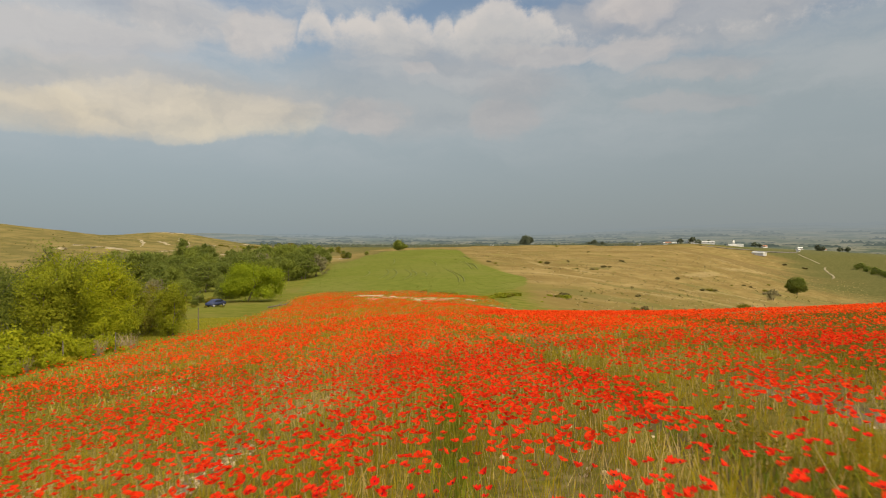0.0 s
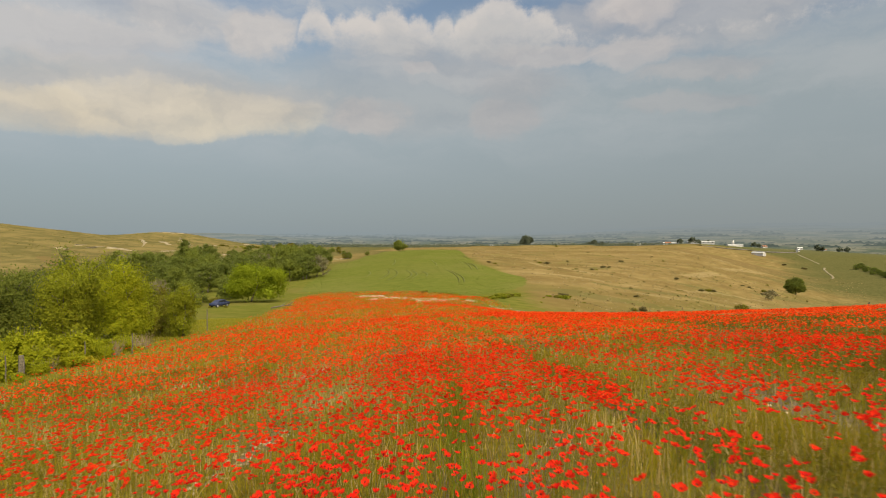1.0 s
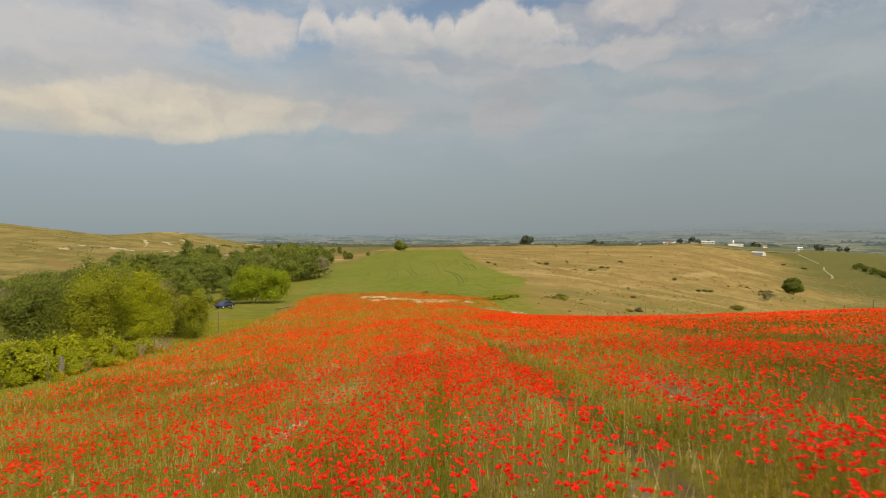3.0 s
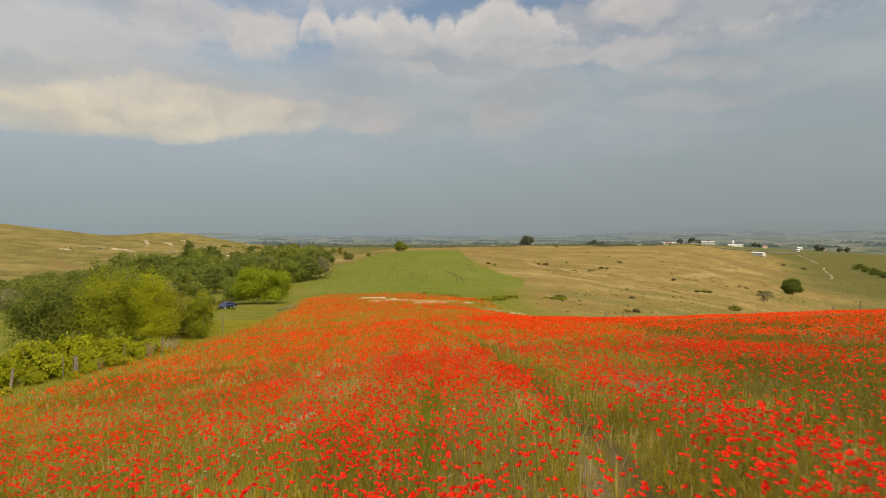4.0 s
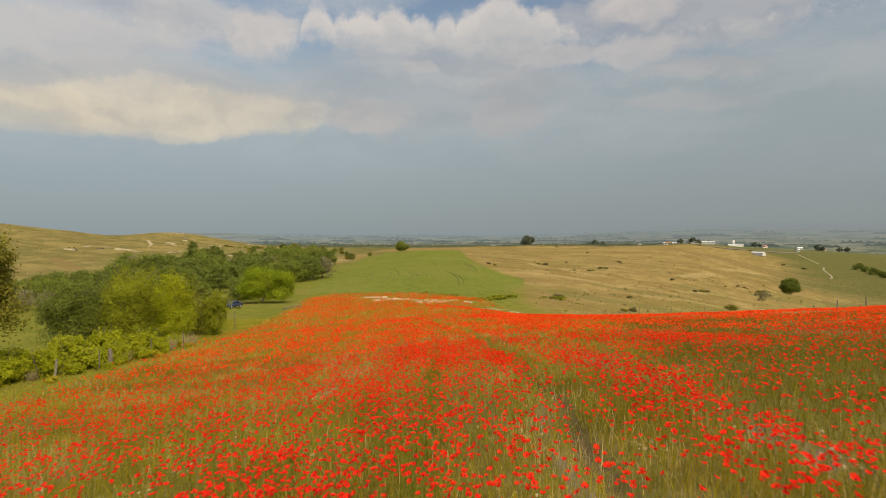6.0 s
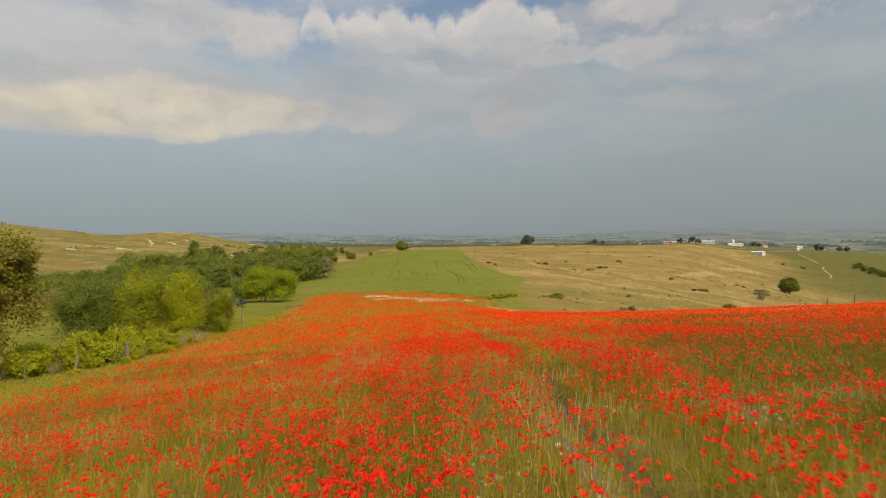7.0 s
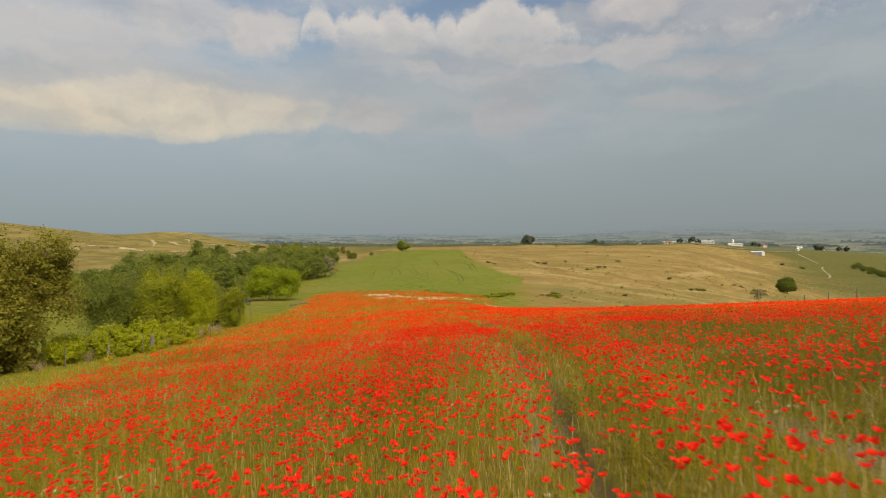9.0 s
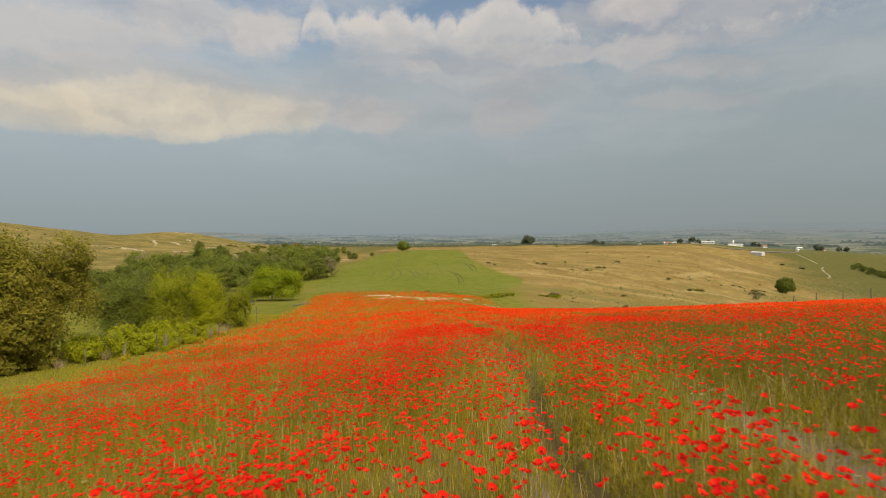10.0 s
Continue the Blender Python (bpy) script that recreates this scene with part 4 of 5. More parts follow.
BANK_SHRUB = [shrub_mesh(90 + k, 1.4, 3.0, m, 54, 14, .28) for k, m in enumerate((LEAF_MID, LEAF_OLIVE, LEAF_MID))]
bank_rng = np.random.default_rng(15)
for a, b, many, s in [((-40, 164), (-22, 163), 4, .4), ((-6, 164), (4, 152), 9, .7), ((2, 140), (11, 130), 9, .6), ((9, 124), (15, 136), 9, .95), ((14, 140), (20, 146), 9, 1.0), ((-14, 128), (-6, 121), 6, .35), ((21, 132), (30, 118), 2, .35), ((29, 158), (34, 156), 3, 1.2), ((24, 150), (40, 140), 2, .4)]:
    for k in range(many):
        t = (k + .5) / many
        x, y = a[0] + (b[0] - a[0]) * t + bank_rng.normal() * .7, a[1] + (b[1] - a[1]) * t + bank_rng.normal() * 1.0
        shrub("shrub", x, y, BANK_SHRUB[k % 3], None, "low dark green bramble on the field bank", "shrub", s * float(bank_rng.uniform(.4, 1.15)), float(bank_rng.uniform(0, 360)), "brambles on the bank", .6)

# ---------------- dry hill and valley on the right ----------------
tree("tree", 234, 374, tree_meshes(17, 11.2, 11.4, .35, LEAF_DARK, 1000, 28, .32, 1, 10, .05), "lone rounded dark green tree in a dry valley")
tree("tree", 164, 281, tree_meshes(18, 5.6, 5.6, .14, LEAF_GREY, 130, 18, .24, 2, 8, .16), "thin olive-brown tree on the dry slope")
SCRUB = leafy("scrub", (.120, .105, .040), (.230, .185, .075), .4)
HILL_SHRUB = [shrub_mesh(100 + k, 2.0, 4.0, m, 60, 14, .30) for k, m in enumerate((SCRUB, SCRUB, LEAF_OLIVE))]
for k, (x, y, s) in enumerate([(12.3, 316, .6), (22.7, 281, 1.0), (25.5, 277, .9), (31.3, 255, .35), (57, 309, 1.5), (53, 308, 1.2), (79, 358, 1.0), (74, 281, 1.1), (77, 284, .8), (89, 314, 1.4), (93, 316, 1.1), (146, 496, 1.1), (125, 396, 1.5), (182, 493, .9), (126, 628, 2.0), (135, 527, 1.3), (143, 351, .7), (175, 449, 1.0), (204, 441, .8), (124, 299, 1.2), (136, 310, .7), (142, 313, .6), (168, 346, .6), (163, 320, .8), (179, 337, .9), (183, 337, 1.1), (186, 327, 1.4), (190, 331, 1.2), (201, 343, 1.2), (229, 398, 1.0), (508, 843, 3.0), (520, 814, 3.2), (121, 257, 1.4), (125, 260, 1.2), (117, 255, 1.1), (100.4, 188, 1.15), (101.8, 190, .9), (50, 140, .7), (47, 138, .5), (62, 180, .5), (70, 210, .5), (96, 230, .45), (34, 158, .9)]):
    shrub("shrub", x, y, HILL_SHRUB[k % 3], None, "scrubby dark bush on the dry grass hill", "shrub", s * (.62 if y > 200 else 1.0), k * 47, "bushes on the dry hill", .8 if y > 200 else .9)
# green scrub over the foot of the left hills
scrub_rng = np.random.default_rng(64)
for k in range(46):
    y = float(scrub_rng.uniform(430, 760))
    x = float(scrub_rng.uniform(-.40, -.22)) * y
    shrub("shrub", x, y, BANK_SHRUB[k % 3], None, "rounded green bush at the foot of the bare hills", "shrub", float(scrub_rng.uniform(.9, 2.4)), k * 61, "bushes below the bare hills", .85)
# hedge strip far down the valley
for k in range(18):
    t = k / 17
    x, y = 616 - 62 * t + 5 * math.sin(k * 2.1), 836 - 140 * t + 7 * math.sin(k * 1.3)
    tree("tree", x, y, WOOD[(1, 3)[k % 2]], "dark tree in a valley hedgerow", k * 77, .85 + .2 * math.sin(k), "valley hedgerow")


def ribbon(name, line, wide, mat, label, category, lift=.12):
    """A track laid over the ground, with its own thin edge."""
    pts = []
    for (ax, ay), (bx, by) in zip(line, line[1:]):
        pts += [(ax + (bx - ax) * t / 8, ay + (by - ay) * t / 8) for t in range(8)]
    pts.append(line[-1])
    V, F = [], []
    for i, (x, y) in enumerate(pts):
        x0, y0 = pts[max(i - 1, 0)]
        x1, y1 = pts[min(i + 1, len(pts) - 1)]
        d = math.hypot(x1 - x0, y1 - y0)
        nx, ny = -(y1 - y0) / d, (x1 - x0) / d
        for s in (-1, 1):
            px, py = x + nx * s * wide / 2, y + ny * s * wide / 2
            z = max(ground_z(px, py), ground_z(x, y))
            V += [(px, py, z + lift), (px, py, z - .5)]
        if i:
            a, b = 4 * (i - 1), 4 * i
            F += [(a, a + 2, b + 2, b), (a + 1, a, b, b + 1), (a + 2, a + 3, b + 3, b + 2)]
    return tagged(new(name, mesh_of(name, V, F, [mat])), label, category, kind="structure")


bends = [(460 + 112 * t + 5 * math.sin(t * 5.5), 671 + 171 * t) for t in (k / 12 for k in range(13))]
ribbon("track", bends, 2.6, DIRT, "pale winding dirt track down the valley", "track", .25)
ribbon("track", [(588, 884), (600, 920), (612, 960), (625, 997)], 2.2, DIRT, "pale straight dirt track towards the houses", "track", .25)
ribbon("road", [(424, 940), (470, 960), (520, 985), (580, 1010), (640, 1030)], 14.0, ASPHALT, "dull grey-brown yard and road below the houses", "road", .3)

# wheel marks bent through the young crop
MARK = leafy("pressed_crop", (.125, .142, .024), (.165, .170, .033), .25)
for k, (ax, ay, bx, by, bow) in enumerate([(-23.5, 236, -22.5, 200, 2.0), (-20.6, 236, -19.4, 196, 2.4), (-15.5, 232, -13.6, 196, 2.6), (-12.8, 230, -11.4, 200, 2.2), (1.0, 232, 5.4, 188, 1.8), (3.2, 228, 7.2, 190, 1.6), (-30.5, 230, -29.0, 208, 1.4), (-8.0, 224, -6.4, 206, 1.2), (-26, 300, -24, 262, 1.0), (-6, 290, -3, 250, 1.0), (8, 282, 12, 236, 1.2), (10.5, 280, 14.5, 236, 1.2)]):
    bend = [(ax + (bx - ax) * t / 6 + bow * math.sin(t / 6 * math.pi), ay + (by - ay) * t / 6) for t in range(7)]
    ribbon("wheel_mark", bend, .5, MARK, "dark wheel mark pressed into the green crop", "wheel mark", .12)


def tussocks(name, many, u0, u1, y0, y1, size, mat, label, keep):
    """Tufts of coarse grass over the slopes."""
    r = np.random.default_rng(many)
    y = y0 + (y1 - y0) * r.random(many) ** 1.3
    x = r.uniform(u0, u1, many) * y
    k = keep(x, y)
    x, y = x[k], y[k]
    h = size * r.uniform(.4, 1.4, len(x)) * (1 + y / 500)
    per = 5
    c = np.repeat(np.stack([x, y, height(x, y) + h * .35], -1), per, 0) + r.normal(size=(len(x) * per, 3)) * np.repeat(np.stack([h * 1.1, h * .9, h * .15], -1), per, 0)
    v, f = leaves(r, c, r.normal(size=c.shape) * .5 + np.array([0, -.4, .8]), np.repeat(h, per) * r.uniform(.8, 1.6, len(c)))
    return tagged(new(name, mesh_of(name, v, f, [mat])), label, "grass", kind="stuff")


TUFT_DRY = leafy("dry_tuft", (.17, .13, .05), (.39, .30, .14), .2)
TUFT_OLIVE = leafy("olive_tuft", (.12, .11, .03), (.24, .20, .06), .2)
TUFT_CROP = leafy("crop_tuft", (.118, .140, .023), (.160, .168, .034), .3)
tussocks("dry_tussocks", 5000, .05, .75, 110, 640, .17, TUFT_DRY, "bleached dry grass tufts over the hill", lambda x, y: ~inside(CROP, x, y) & (x > np.interp(y, [100, 200, 300, 500], [30, 30, 20, 0])))
tussocks("olive_tussocks", 1500, .05, .8, 110, 700, .24, TUFT_OLIVE, "darker olive grass tufts over the hill", lambda x, y: ~inside(CROP, x, y) & (x > np.interp(y, [100, 200, 300, 500], [30, 30, 20, 0])) & (vnoise(x, y, 30, 91) > .58))
tussocks("crop_tufts", 4000, -.25, .16, 150, 480, .09, TUFT_CROP, "young green crop in tufts", lambda x, y: inside(CROP, x, y))
tussocks("hillside_tussocks", 1600, -.85, -.30, 240, 900, .26, TUFT_OLIVE, "olive grass tufts on the bare hills", lambda x, y: (vnoise(x, y, 45, 93) > .5))

# bare chalk scars on the left hills: uneven and tapering
def scar(ax, ay, bx, by, wide, seed):
    r = np.random.default_rng(seed)
    V, F = [], []
    n = 14
    for i in range(n + 1):
        t = i / n
        x, y = ax + (bx - ax) * t + r.normal() * 1.6, ay + (by - ay) * t + r.normal() * 2.5
        half = wide * .5 * math.sin(math.pi * (.04 + .92 * t)) * r.uniform(.45, 1.3)
        for s in (-1, 1):
            z = ground_z(x, y + s * half)
            V += [(x, y + s * half, z + .3), (x, y + s * half, z - .6)]
        if i:
            a, b = 4 * (i - 1), 4 * i
            F += [(a, b, b + 2, a + 2), (a, a + 1, b + 1, b), (a + 2, b + 2, b + 3, a + 3)]
    return tagged(new("chalk_scar", mesh_of("chalk_scar", V, F, [TRACK])), "pale bare chalk scar on the hillside", "bare earth", kind="structure")


for k, q in enumerate([(-261, 439, -239, 433, 10), (-265, 424, -265, 439, 5), (-286, 441, -283, 445, 9), (-275, 403, -273, 409, 6), (-330, 620, -255, 481, 7), (-276, 551, -247, 515, 9), (-419, 897, -399, 869, 9), (-250, 560, -207, 455, 6), (-391, 879, -230, 580, 16), (-225, 522, -208, 506, 22), (-179, 448, -173, 466, 14), (-163, 409, -153, 402, 18), (-222, 450, -217, 456, 13), (-351, 993, -330, 968, 20), (-464, 929, -432, 950, 8), (-216, 370, -212, 368, 6), (-180, 227, -166, 219, 10), (-76, 385, -60, 372, 4)]):
    scar(*q, k)


def box(bm, x0, x1, y0, y1, z0, z1):
    vs = [bm.verts.new(p) for p in ((x0, y0, z0), (x1, y0, z0), (x1, y1, z0), (x0, y1, z0), (x0, y0, z1), (x1, y0, z1), (x1, y1, z1), (x0, y1, z1))]
    for f in ((0, 3, 2, 1), (4, 5, 6, 7), (0, 1, 5, 4), (1, 2, 6, 5), (2, 3, 7, 6), (3, 0, 4, 7)):
        bm.faces.new([vs[i] for i in f])


def house(name, x, y, long, deep, tall, rise, roof, turn, label, windows=3, wall=None, sink=0.0):
    """A gabled building: walls, overhanging roof, doors and windows."""
    ob = empty(name, x, y, ground_z(x, y) - sink, turn)
    tagged(ob, label, "building", "distant buildings")
    a, b = long / 2, deep / 2
    bm = bmesh.new()
    lo = [bm.verts.new(p) for p in ((-a, -b, -1), (a, -b, -1), (a, b, -1), (-a, b, -1))]
    hi = [bm.verts.new(p) for p in ((-a, -b, tall), (a, -b, tall), (a, b, tall), (-a, b, tall))]
    g = [bm.verts.new((-a, 0, tall + rise)), bm.verts.new((a, 0, tall + rise))]
    bm.faces.new((lo[0], lo[1], hi[1], hi[0])), bm.faces.new((lo[2], lo[3], hi[3], hi[2]))
    bm.faces.new((lo[1], lo[2], hi[2], g[1], hi[1])), bm.faces.new((lo[3], lo[0], hi[0], g[0], hi[3]))
    part("wall", rough("wall", bm, [wall or PLASTER]), ob)
    bm = bmesh.new()
    o = .5
    for s in (-1, 1):
        e = [Vector((-a - o, s * (b + o), tall - rise * o / b)), Vector((a + o, s * (b + o), tall - rise * o / b)), Vector((a + o, 0, tall + rise)), Vector((-a - o, 0, tall + rise))]
        lowv = [bm.verts.new(p + Vector((0, 0, .05))) for p in e]
        upv = [bm.verts.new(p + Vector((0, 0, .30))) for p in e]
        bm.faces.new(lowv if s > 0 else lowv[::-1]), bm.faces.new(upv if s < 0 else upv[::-1])
        for i in range(4):
            j = (i + 1) % 4
            bm.faces.new((lowv[i], lowv[j], upv[j], upv[i]))
    bmesh.ops.recalc_face_normals(bm, faces=bm.faces)
    part("roof", rough("roof", bm, [roof]), ob)
    for k in range(windows):
        cx = -a + long * (k + .5) / windows
        bm = bmesh.new()
        box(bm, cx - .7, cx + .7, -b - .06, -b + .1, tall * .4, tall * .8)
        part("window", rough("window", bm, [GLASS_DARK]), ob)
    bm = bmesh.new()
    box(bm, a - .1, a + .06, -.9, .9, -.2, min(2.4, tall * .8))
    part("door", rough("door", bm, [GREY_PAINT]), ob)
    return ob


house("barn", 516, 925, 20, 8, 4.4, 1.4, ROOF_PALE, -64, "long white barn with a pale sheet roof", 0)
house("factory_hall", 556, 1080, 27, 12, 3.2, 1.0, ROOF_PALE, -5, "long white factory hall on the plain", 0)
house("shed", 486, 1070, 48, 12, 3.6, 1.2, ROOF_PALE, -4, "low grey sheet-metal shed", 6, GREY_PAINT)
house("shed", 430, 1075, 28, 12, 3.2, 1.0, ROOF_PALE, 0, "low grey sheet-metal shed", 5, GREY_PAINT)


def silo(x, y):
    ob = empty("silo", x, y, ground_z(x, y) - .2)
    tagged(ob, "white cylindrical silo beside the factory hall", "silo")
    for name, r0, r1, z0, z1, m in (("tank", 2.2, 2.2, 0, 10.5, PLASTER), ("cone_roof", 2.4, .5, 10.5, 12.0, ROOF_PALE)):
        bm = bmesh.new()
        bmesh.ops.create_cone(bm, cap_ends=True, segments=24, radius1=r0, radius2=r1, depth=z1 - z0, matrix=pose(0, 0, (z0 + z1) / 2))
        part(name, rough(name, bm, [m], True), ob)


silo(560, 1094)
for k, (hx, hy, s, t, r) in enumerate([(350, 1010, 9, 10, 0), (405, 1020, 12, -20, 1), (640, 1130, 14, 15, 1), (705, 1120, 12, -10, 0), (760, 1130, 10, 25, 1), (735, 1170, 14, 5, 0), (820, 1150, 12, -15, 1), (655, 1045, 9, 30, 0), (93, 1080, 10, 5, 0), (120, 1120, 9, -25, 1), (790, 1210, 16, 10, 1), (870, 1220, 12, -5, 0), (345, 1130, 10, 12, 1), (300, 1150, 9, -8, 0)]):
    house("house", hx, hy, s * .75, s * .52, 3.2, 1.5, ROOF_TILE if r else ROOF_PALE, t, "small white farmhouse with a clay tile roof" if r else "small white farmhouse with a pale roof", 3)

# trees on the skyline and the plain
tree("tree", 152, 1035, tree_meshes(19, 21, 25, .6, LEAF_HAZED, 520, 22, .95, 1, 9, .04), "big domed dark tree on the skyline")
tree("tree", -40, 517, tree_meshes(20, 10.0, 12.5, .35, LEAF_WOOD, 320, 22, .5, 1, 8, .06), "round green tree on the crest of the crop field")
FAR_TREE = [tree_meshes(120 + k, 9.0, 10.0, .3, m, 70, 12, .95, 1, 5, .03) for k, m in enumerate((LEAF_HAZED, LEAF_HAZED, LEAF_HAZED))]
HEDGE_TREE = [tree_meshes(130 + k, 9.0, 10.5, .3, m, 110, 14, .6, 1, 6, .0) for k, m in enumerate((LEAF_WOOD, LEAF_OLIVE, LEAF_WOOD_DARK))]
far_rng = np.random.default_rng(21)
for x, y, s in [(-52, 388, .35), (-62, 372, .5), (-66, 376, .4), (270, 1010, 1.5), (285, 1015, 1.1), (262, 1020, 1.2), (440, 1000, 1.4), (455, 1010, 1.0), (425, 1015, 1.1), (-190, 658, .95), (-180, 668, 1.0), (-172, 655, .8), (-205, 660, .6), (-150, 640, .9), (-142, 650, .7), (-120, 650, .6), (-232, 690, .5), (-160, 560, .7), (-150, 540, .8), (-130, 520, .7), (-165, 520, .8), (-185, 540, .6), (-110, 560, .7), (-98, 530, .5), (-88, 500, .45), (700, 1060, 1.3), (715, 1066, 1.0), (800, 1120, 1.2), (770, 1100, 1.1), (610, 1110, 1.2), (625, 1120, .9), (520, 1110, 1.1), (850, 1180, 1.3), (880, 1170, 1.2), (905, 1190, 1.4)]:
    tree("tree", x, y, (HEDGE_TREE if y < 720 else FAR_TREE)[int(far_rng.integers(0, 3))], "rounded dark tree out on the plain", float(far_rng.uniform(0, 360)), s, "scattered trees of the plain", sink=.2)


def far_woods():
    """Hedgerows and copses of the plain, too far off to count."""
    r = np.random.default_rng(33)
    n = 900
    rows = r.integers(0, 60, n)
    ry, ru, slope = 930 + 420 * r.random(60) ** 1.2, .9 - 1.25 * r.random(60) ** 1.4, r.normal(0, .25, 60)
    t = r.normal(0, .06, n)
    y = ry[rows] + slope[rows] * t * 600 + r.normal(0, 8, n)
    x = (ru[rows] + t) * y
    k = (x > -.32 * y) & (y > np.where(x > .45 * y, 1150, 900)) & ~((np.abs(x - 560) < 190) & (y < 1250))
    x, y = x[k], y[k]
    h = r.uniform(3.0, 7.5, len(x))
    z = height(x, y)
    per = 40
    c = np.repeat(np.stack([x, y, z + h * .5], -1), per, 0) + r.normal(size=(len(x) * per, 3)) * np.repeat(np.stack([h * 3.2, h * 1.2, h * .17], -1), per, 0)
    v, f = leaves(r, c, r.normal(size=c.shape) + np.array([0, -.6, .5]), np.repeat(h, per) * r.uniform(.16, .34, len(c)))
    return tagged(new("distant_woods", mesh_of("distant_woods", v, f, [LEAF_HAZED])), "hazy dark hedgerows and copses across the plain", "woods", kind="stuff")


far_woods()

# ---------------- growth of the poppy field ----------------
rng = np.random.default_rng(5)


def scatter(y0, y1, density, left=-40.0, right=60.0, poly=FIELD, wide=.86, near=True):
    """Random places in the field between two distances, as far out as the way through the field can see them."""
    area = (y1 - y0) * (right - left)
    n = int(area * density)
    x, y = rng.uniform(left, right, n), rng.uniform(y0, y1, n)
    k = (np.abs(x) < wide * (y + 17) + 3.5) == near
    x, y = x[k], y[k]
    if poly:
        k = inside(poly, x + rng.normal(size=len(x)) * .5, y + rng.normal(size=len(x)) * .6)
        x, y = x[k], y[k]
    return x, y


def sparse(x, y):
    """Where the poppies stand thinner: the ruts, grassy strips and patches."""
    f = np.clip(1 - 1.3 * rut(x, y) - .9 * pale_strip(x, y), 0, 1) * np.clip(1 - .8 * bare_row(x, y), 0, 1)
    f = f * (1 - .9 * green_row(x, y)) * (1 - .45 * grey_patch(x, y))
    f = f * (.42 + .66 * smooth01(vnoise(x, y, 1.9, 21) * .45 + vnoise(x, y, .55, 22) * .55, .32, .64))
    f = f * (.65 + .35 * smooth01(vnoise(x, y * .5, 9, 23), .25, .55))
    strip = np.exp(-((x - 9.6 - (19.1 - y) * .28 - .8 * vnoise(x, y, 4, 31)) / 1.5) ** 2) * smooth01(y, 2, 6) * (1 - smooth01(y, 21, 25))
    strip2 = np.exp(-((x - 7.6) / 1.8) ** 2 - ((y + .6) / 2.6) ** 2)
    f = f * (1 - .88 * np.clip(strip, 0, 1)) * (1 - .7 * strip2)
    f = f * (1 - .5 * smooth01(-x, 9, 16) * (1 - smooth01(y, 20, 60)))
    f = f * (1 - (.12 + .30 * smooth01(y, -5, 2)) * smooth01(-x, .5, 5.5) * (1 - smooth01(y + .5 * x, 6, 20))) * (1 - .25 * smooth01(x, 7, 11))
    drill = x - rut_x(y)
    f = f * (.52 + .62 * smooth01(vnoise(drill, y * .04, .45, 33), .2, .7))
    f = f * (1 - .30 * smooth01(x, 1.8, 3.4) * (1 - smooth01(y - .15 * x, 2, 16)))
    for ax, ay, bx, by, many, spread, big in STONE_LINES:
        t = np.clip(((x - ax) * (bx - ax) + (y - ay) * (by - ay)) / ((bx - ax) ** 2 + (by - ay) ** 2), 0, 1)
        f = f * np.where(np.hypot(x - ax - t * (bx - ax), (y + 2 - ay - t * (by - ay)) * .45) < 1.6, .04, 1)
    d = x - rut_x(y) - .05
    f = f * (1 - .9 * np.exp(-(d / .36) ** 2) * smooth01(y, 2, 8) * (1 - smooth01(y, 34, 44)))
    f = f * (1 - .42 * smooth01(x, 8, 14) * (1 - smooth01(y, 26, 44))) * (1 - .36 * smooth01(-x, 2, 8) * smooth01(y, 5, 15) * (1 - smooth01(y, 60, 100))) * (1 - .58 * smooth01(x, 3.4, 5.6) * (1 - smooth01(y, 5, 12)))
    edge = gap_to(FIELD, x, y)
    return f * (.25 + .75 * smooth01(edge, 0, 2.5))


def stamp(verts, quads, pos, size, yaw, tilt, lean):
    """Copies of a small template, each scaled, tipped over and turned, as arrays."""
    n, k = len(pos), len(verts)
    v = verts[None] * size[:, None, None]
    ct, st = np.cos(tilt)[:, None], np.sin(tilt)[:, None]
    y, z = v[..., 1] * ct - v[..., 2] * st, v[..., 1] * st + v[..., 2] * ct
    cy, sy = np.cos(lean)[:, None], np.sin(lean)[:, None]
    cz, sz = np.cos(yaw)[:, None], np.sin(yaw)[:, None]
    x0, y0 = v[..., 0] * cz - y * sz, v[..., 0] * sz + y * cz          # spin round the stalk
    x1, y1 = x0 * cy - y0 * sy, x0 * sy + y0 * cy
    out = np.stack([x1, y1, z], -1) + pos[:, None]
    q = quads[None] + (np.arange(n) * k)[:, None, None]
    return out.reshape(-1, 3), q.reshape(-1, 4)


def flower_template(rim, lift, fine=True):
    """Four overlapping petals in an open cup; unit width."""
    V, Q = [], []
    for p in range(4):
        a = p * math.pi / 2
        up = lift * (1.0 if p % 2 else .8)

        def at(r, b, z):
            return (r * math.cos(a + b), r * math.sin(a + b), z)

        i = len(V)
        if fine:
            V += [at(.03, 0, 0), at(.36, -.85, up * .55), at(.52, -.42, up), at(.44, .02, up * .7), at(.53, .40, up * .95), at(.35, .88, up * .6)]
            Q += [(i, i + 1, i + 2, i + 3), (i, i + 3, i + 4, i + 5)]
        else:
            V += [at(.02, 0, 0), at(.48, -.75, up * .8), at(.54, 0, up * .9), at(.48, .75, up * .8)]
            Q += [(i, i + 1, i + 2, i + 3)]
    return np.array(V, float), np.array(Q)


def heart_template():
    V = [(.09, 0, .05), (0, .09, .05), (-.09, 0, .05), (0, -.09, .05), (.07, 0, .2), (0, .07, .2), (-.07, 0, .2), (0, -.07, .2)]
    Q = [(4, 5, 6, 7), (0, 1, 5, 4), (2, 3, 7, 6)]
    return np.array(V, float), np.array(Q)


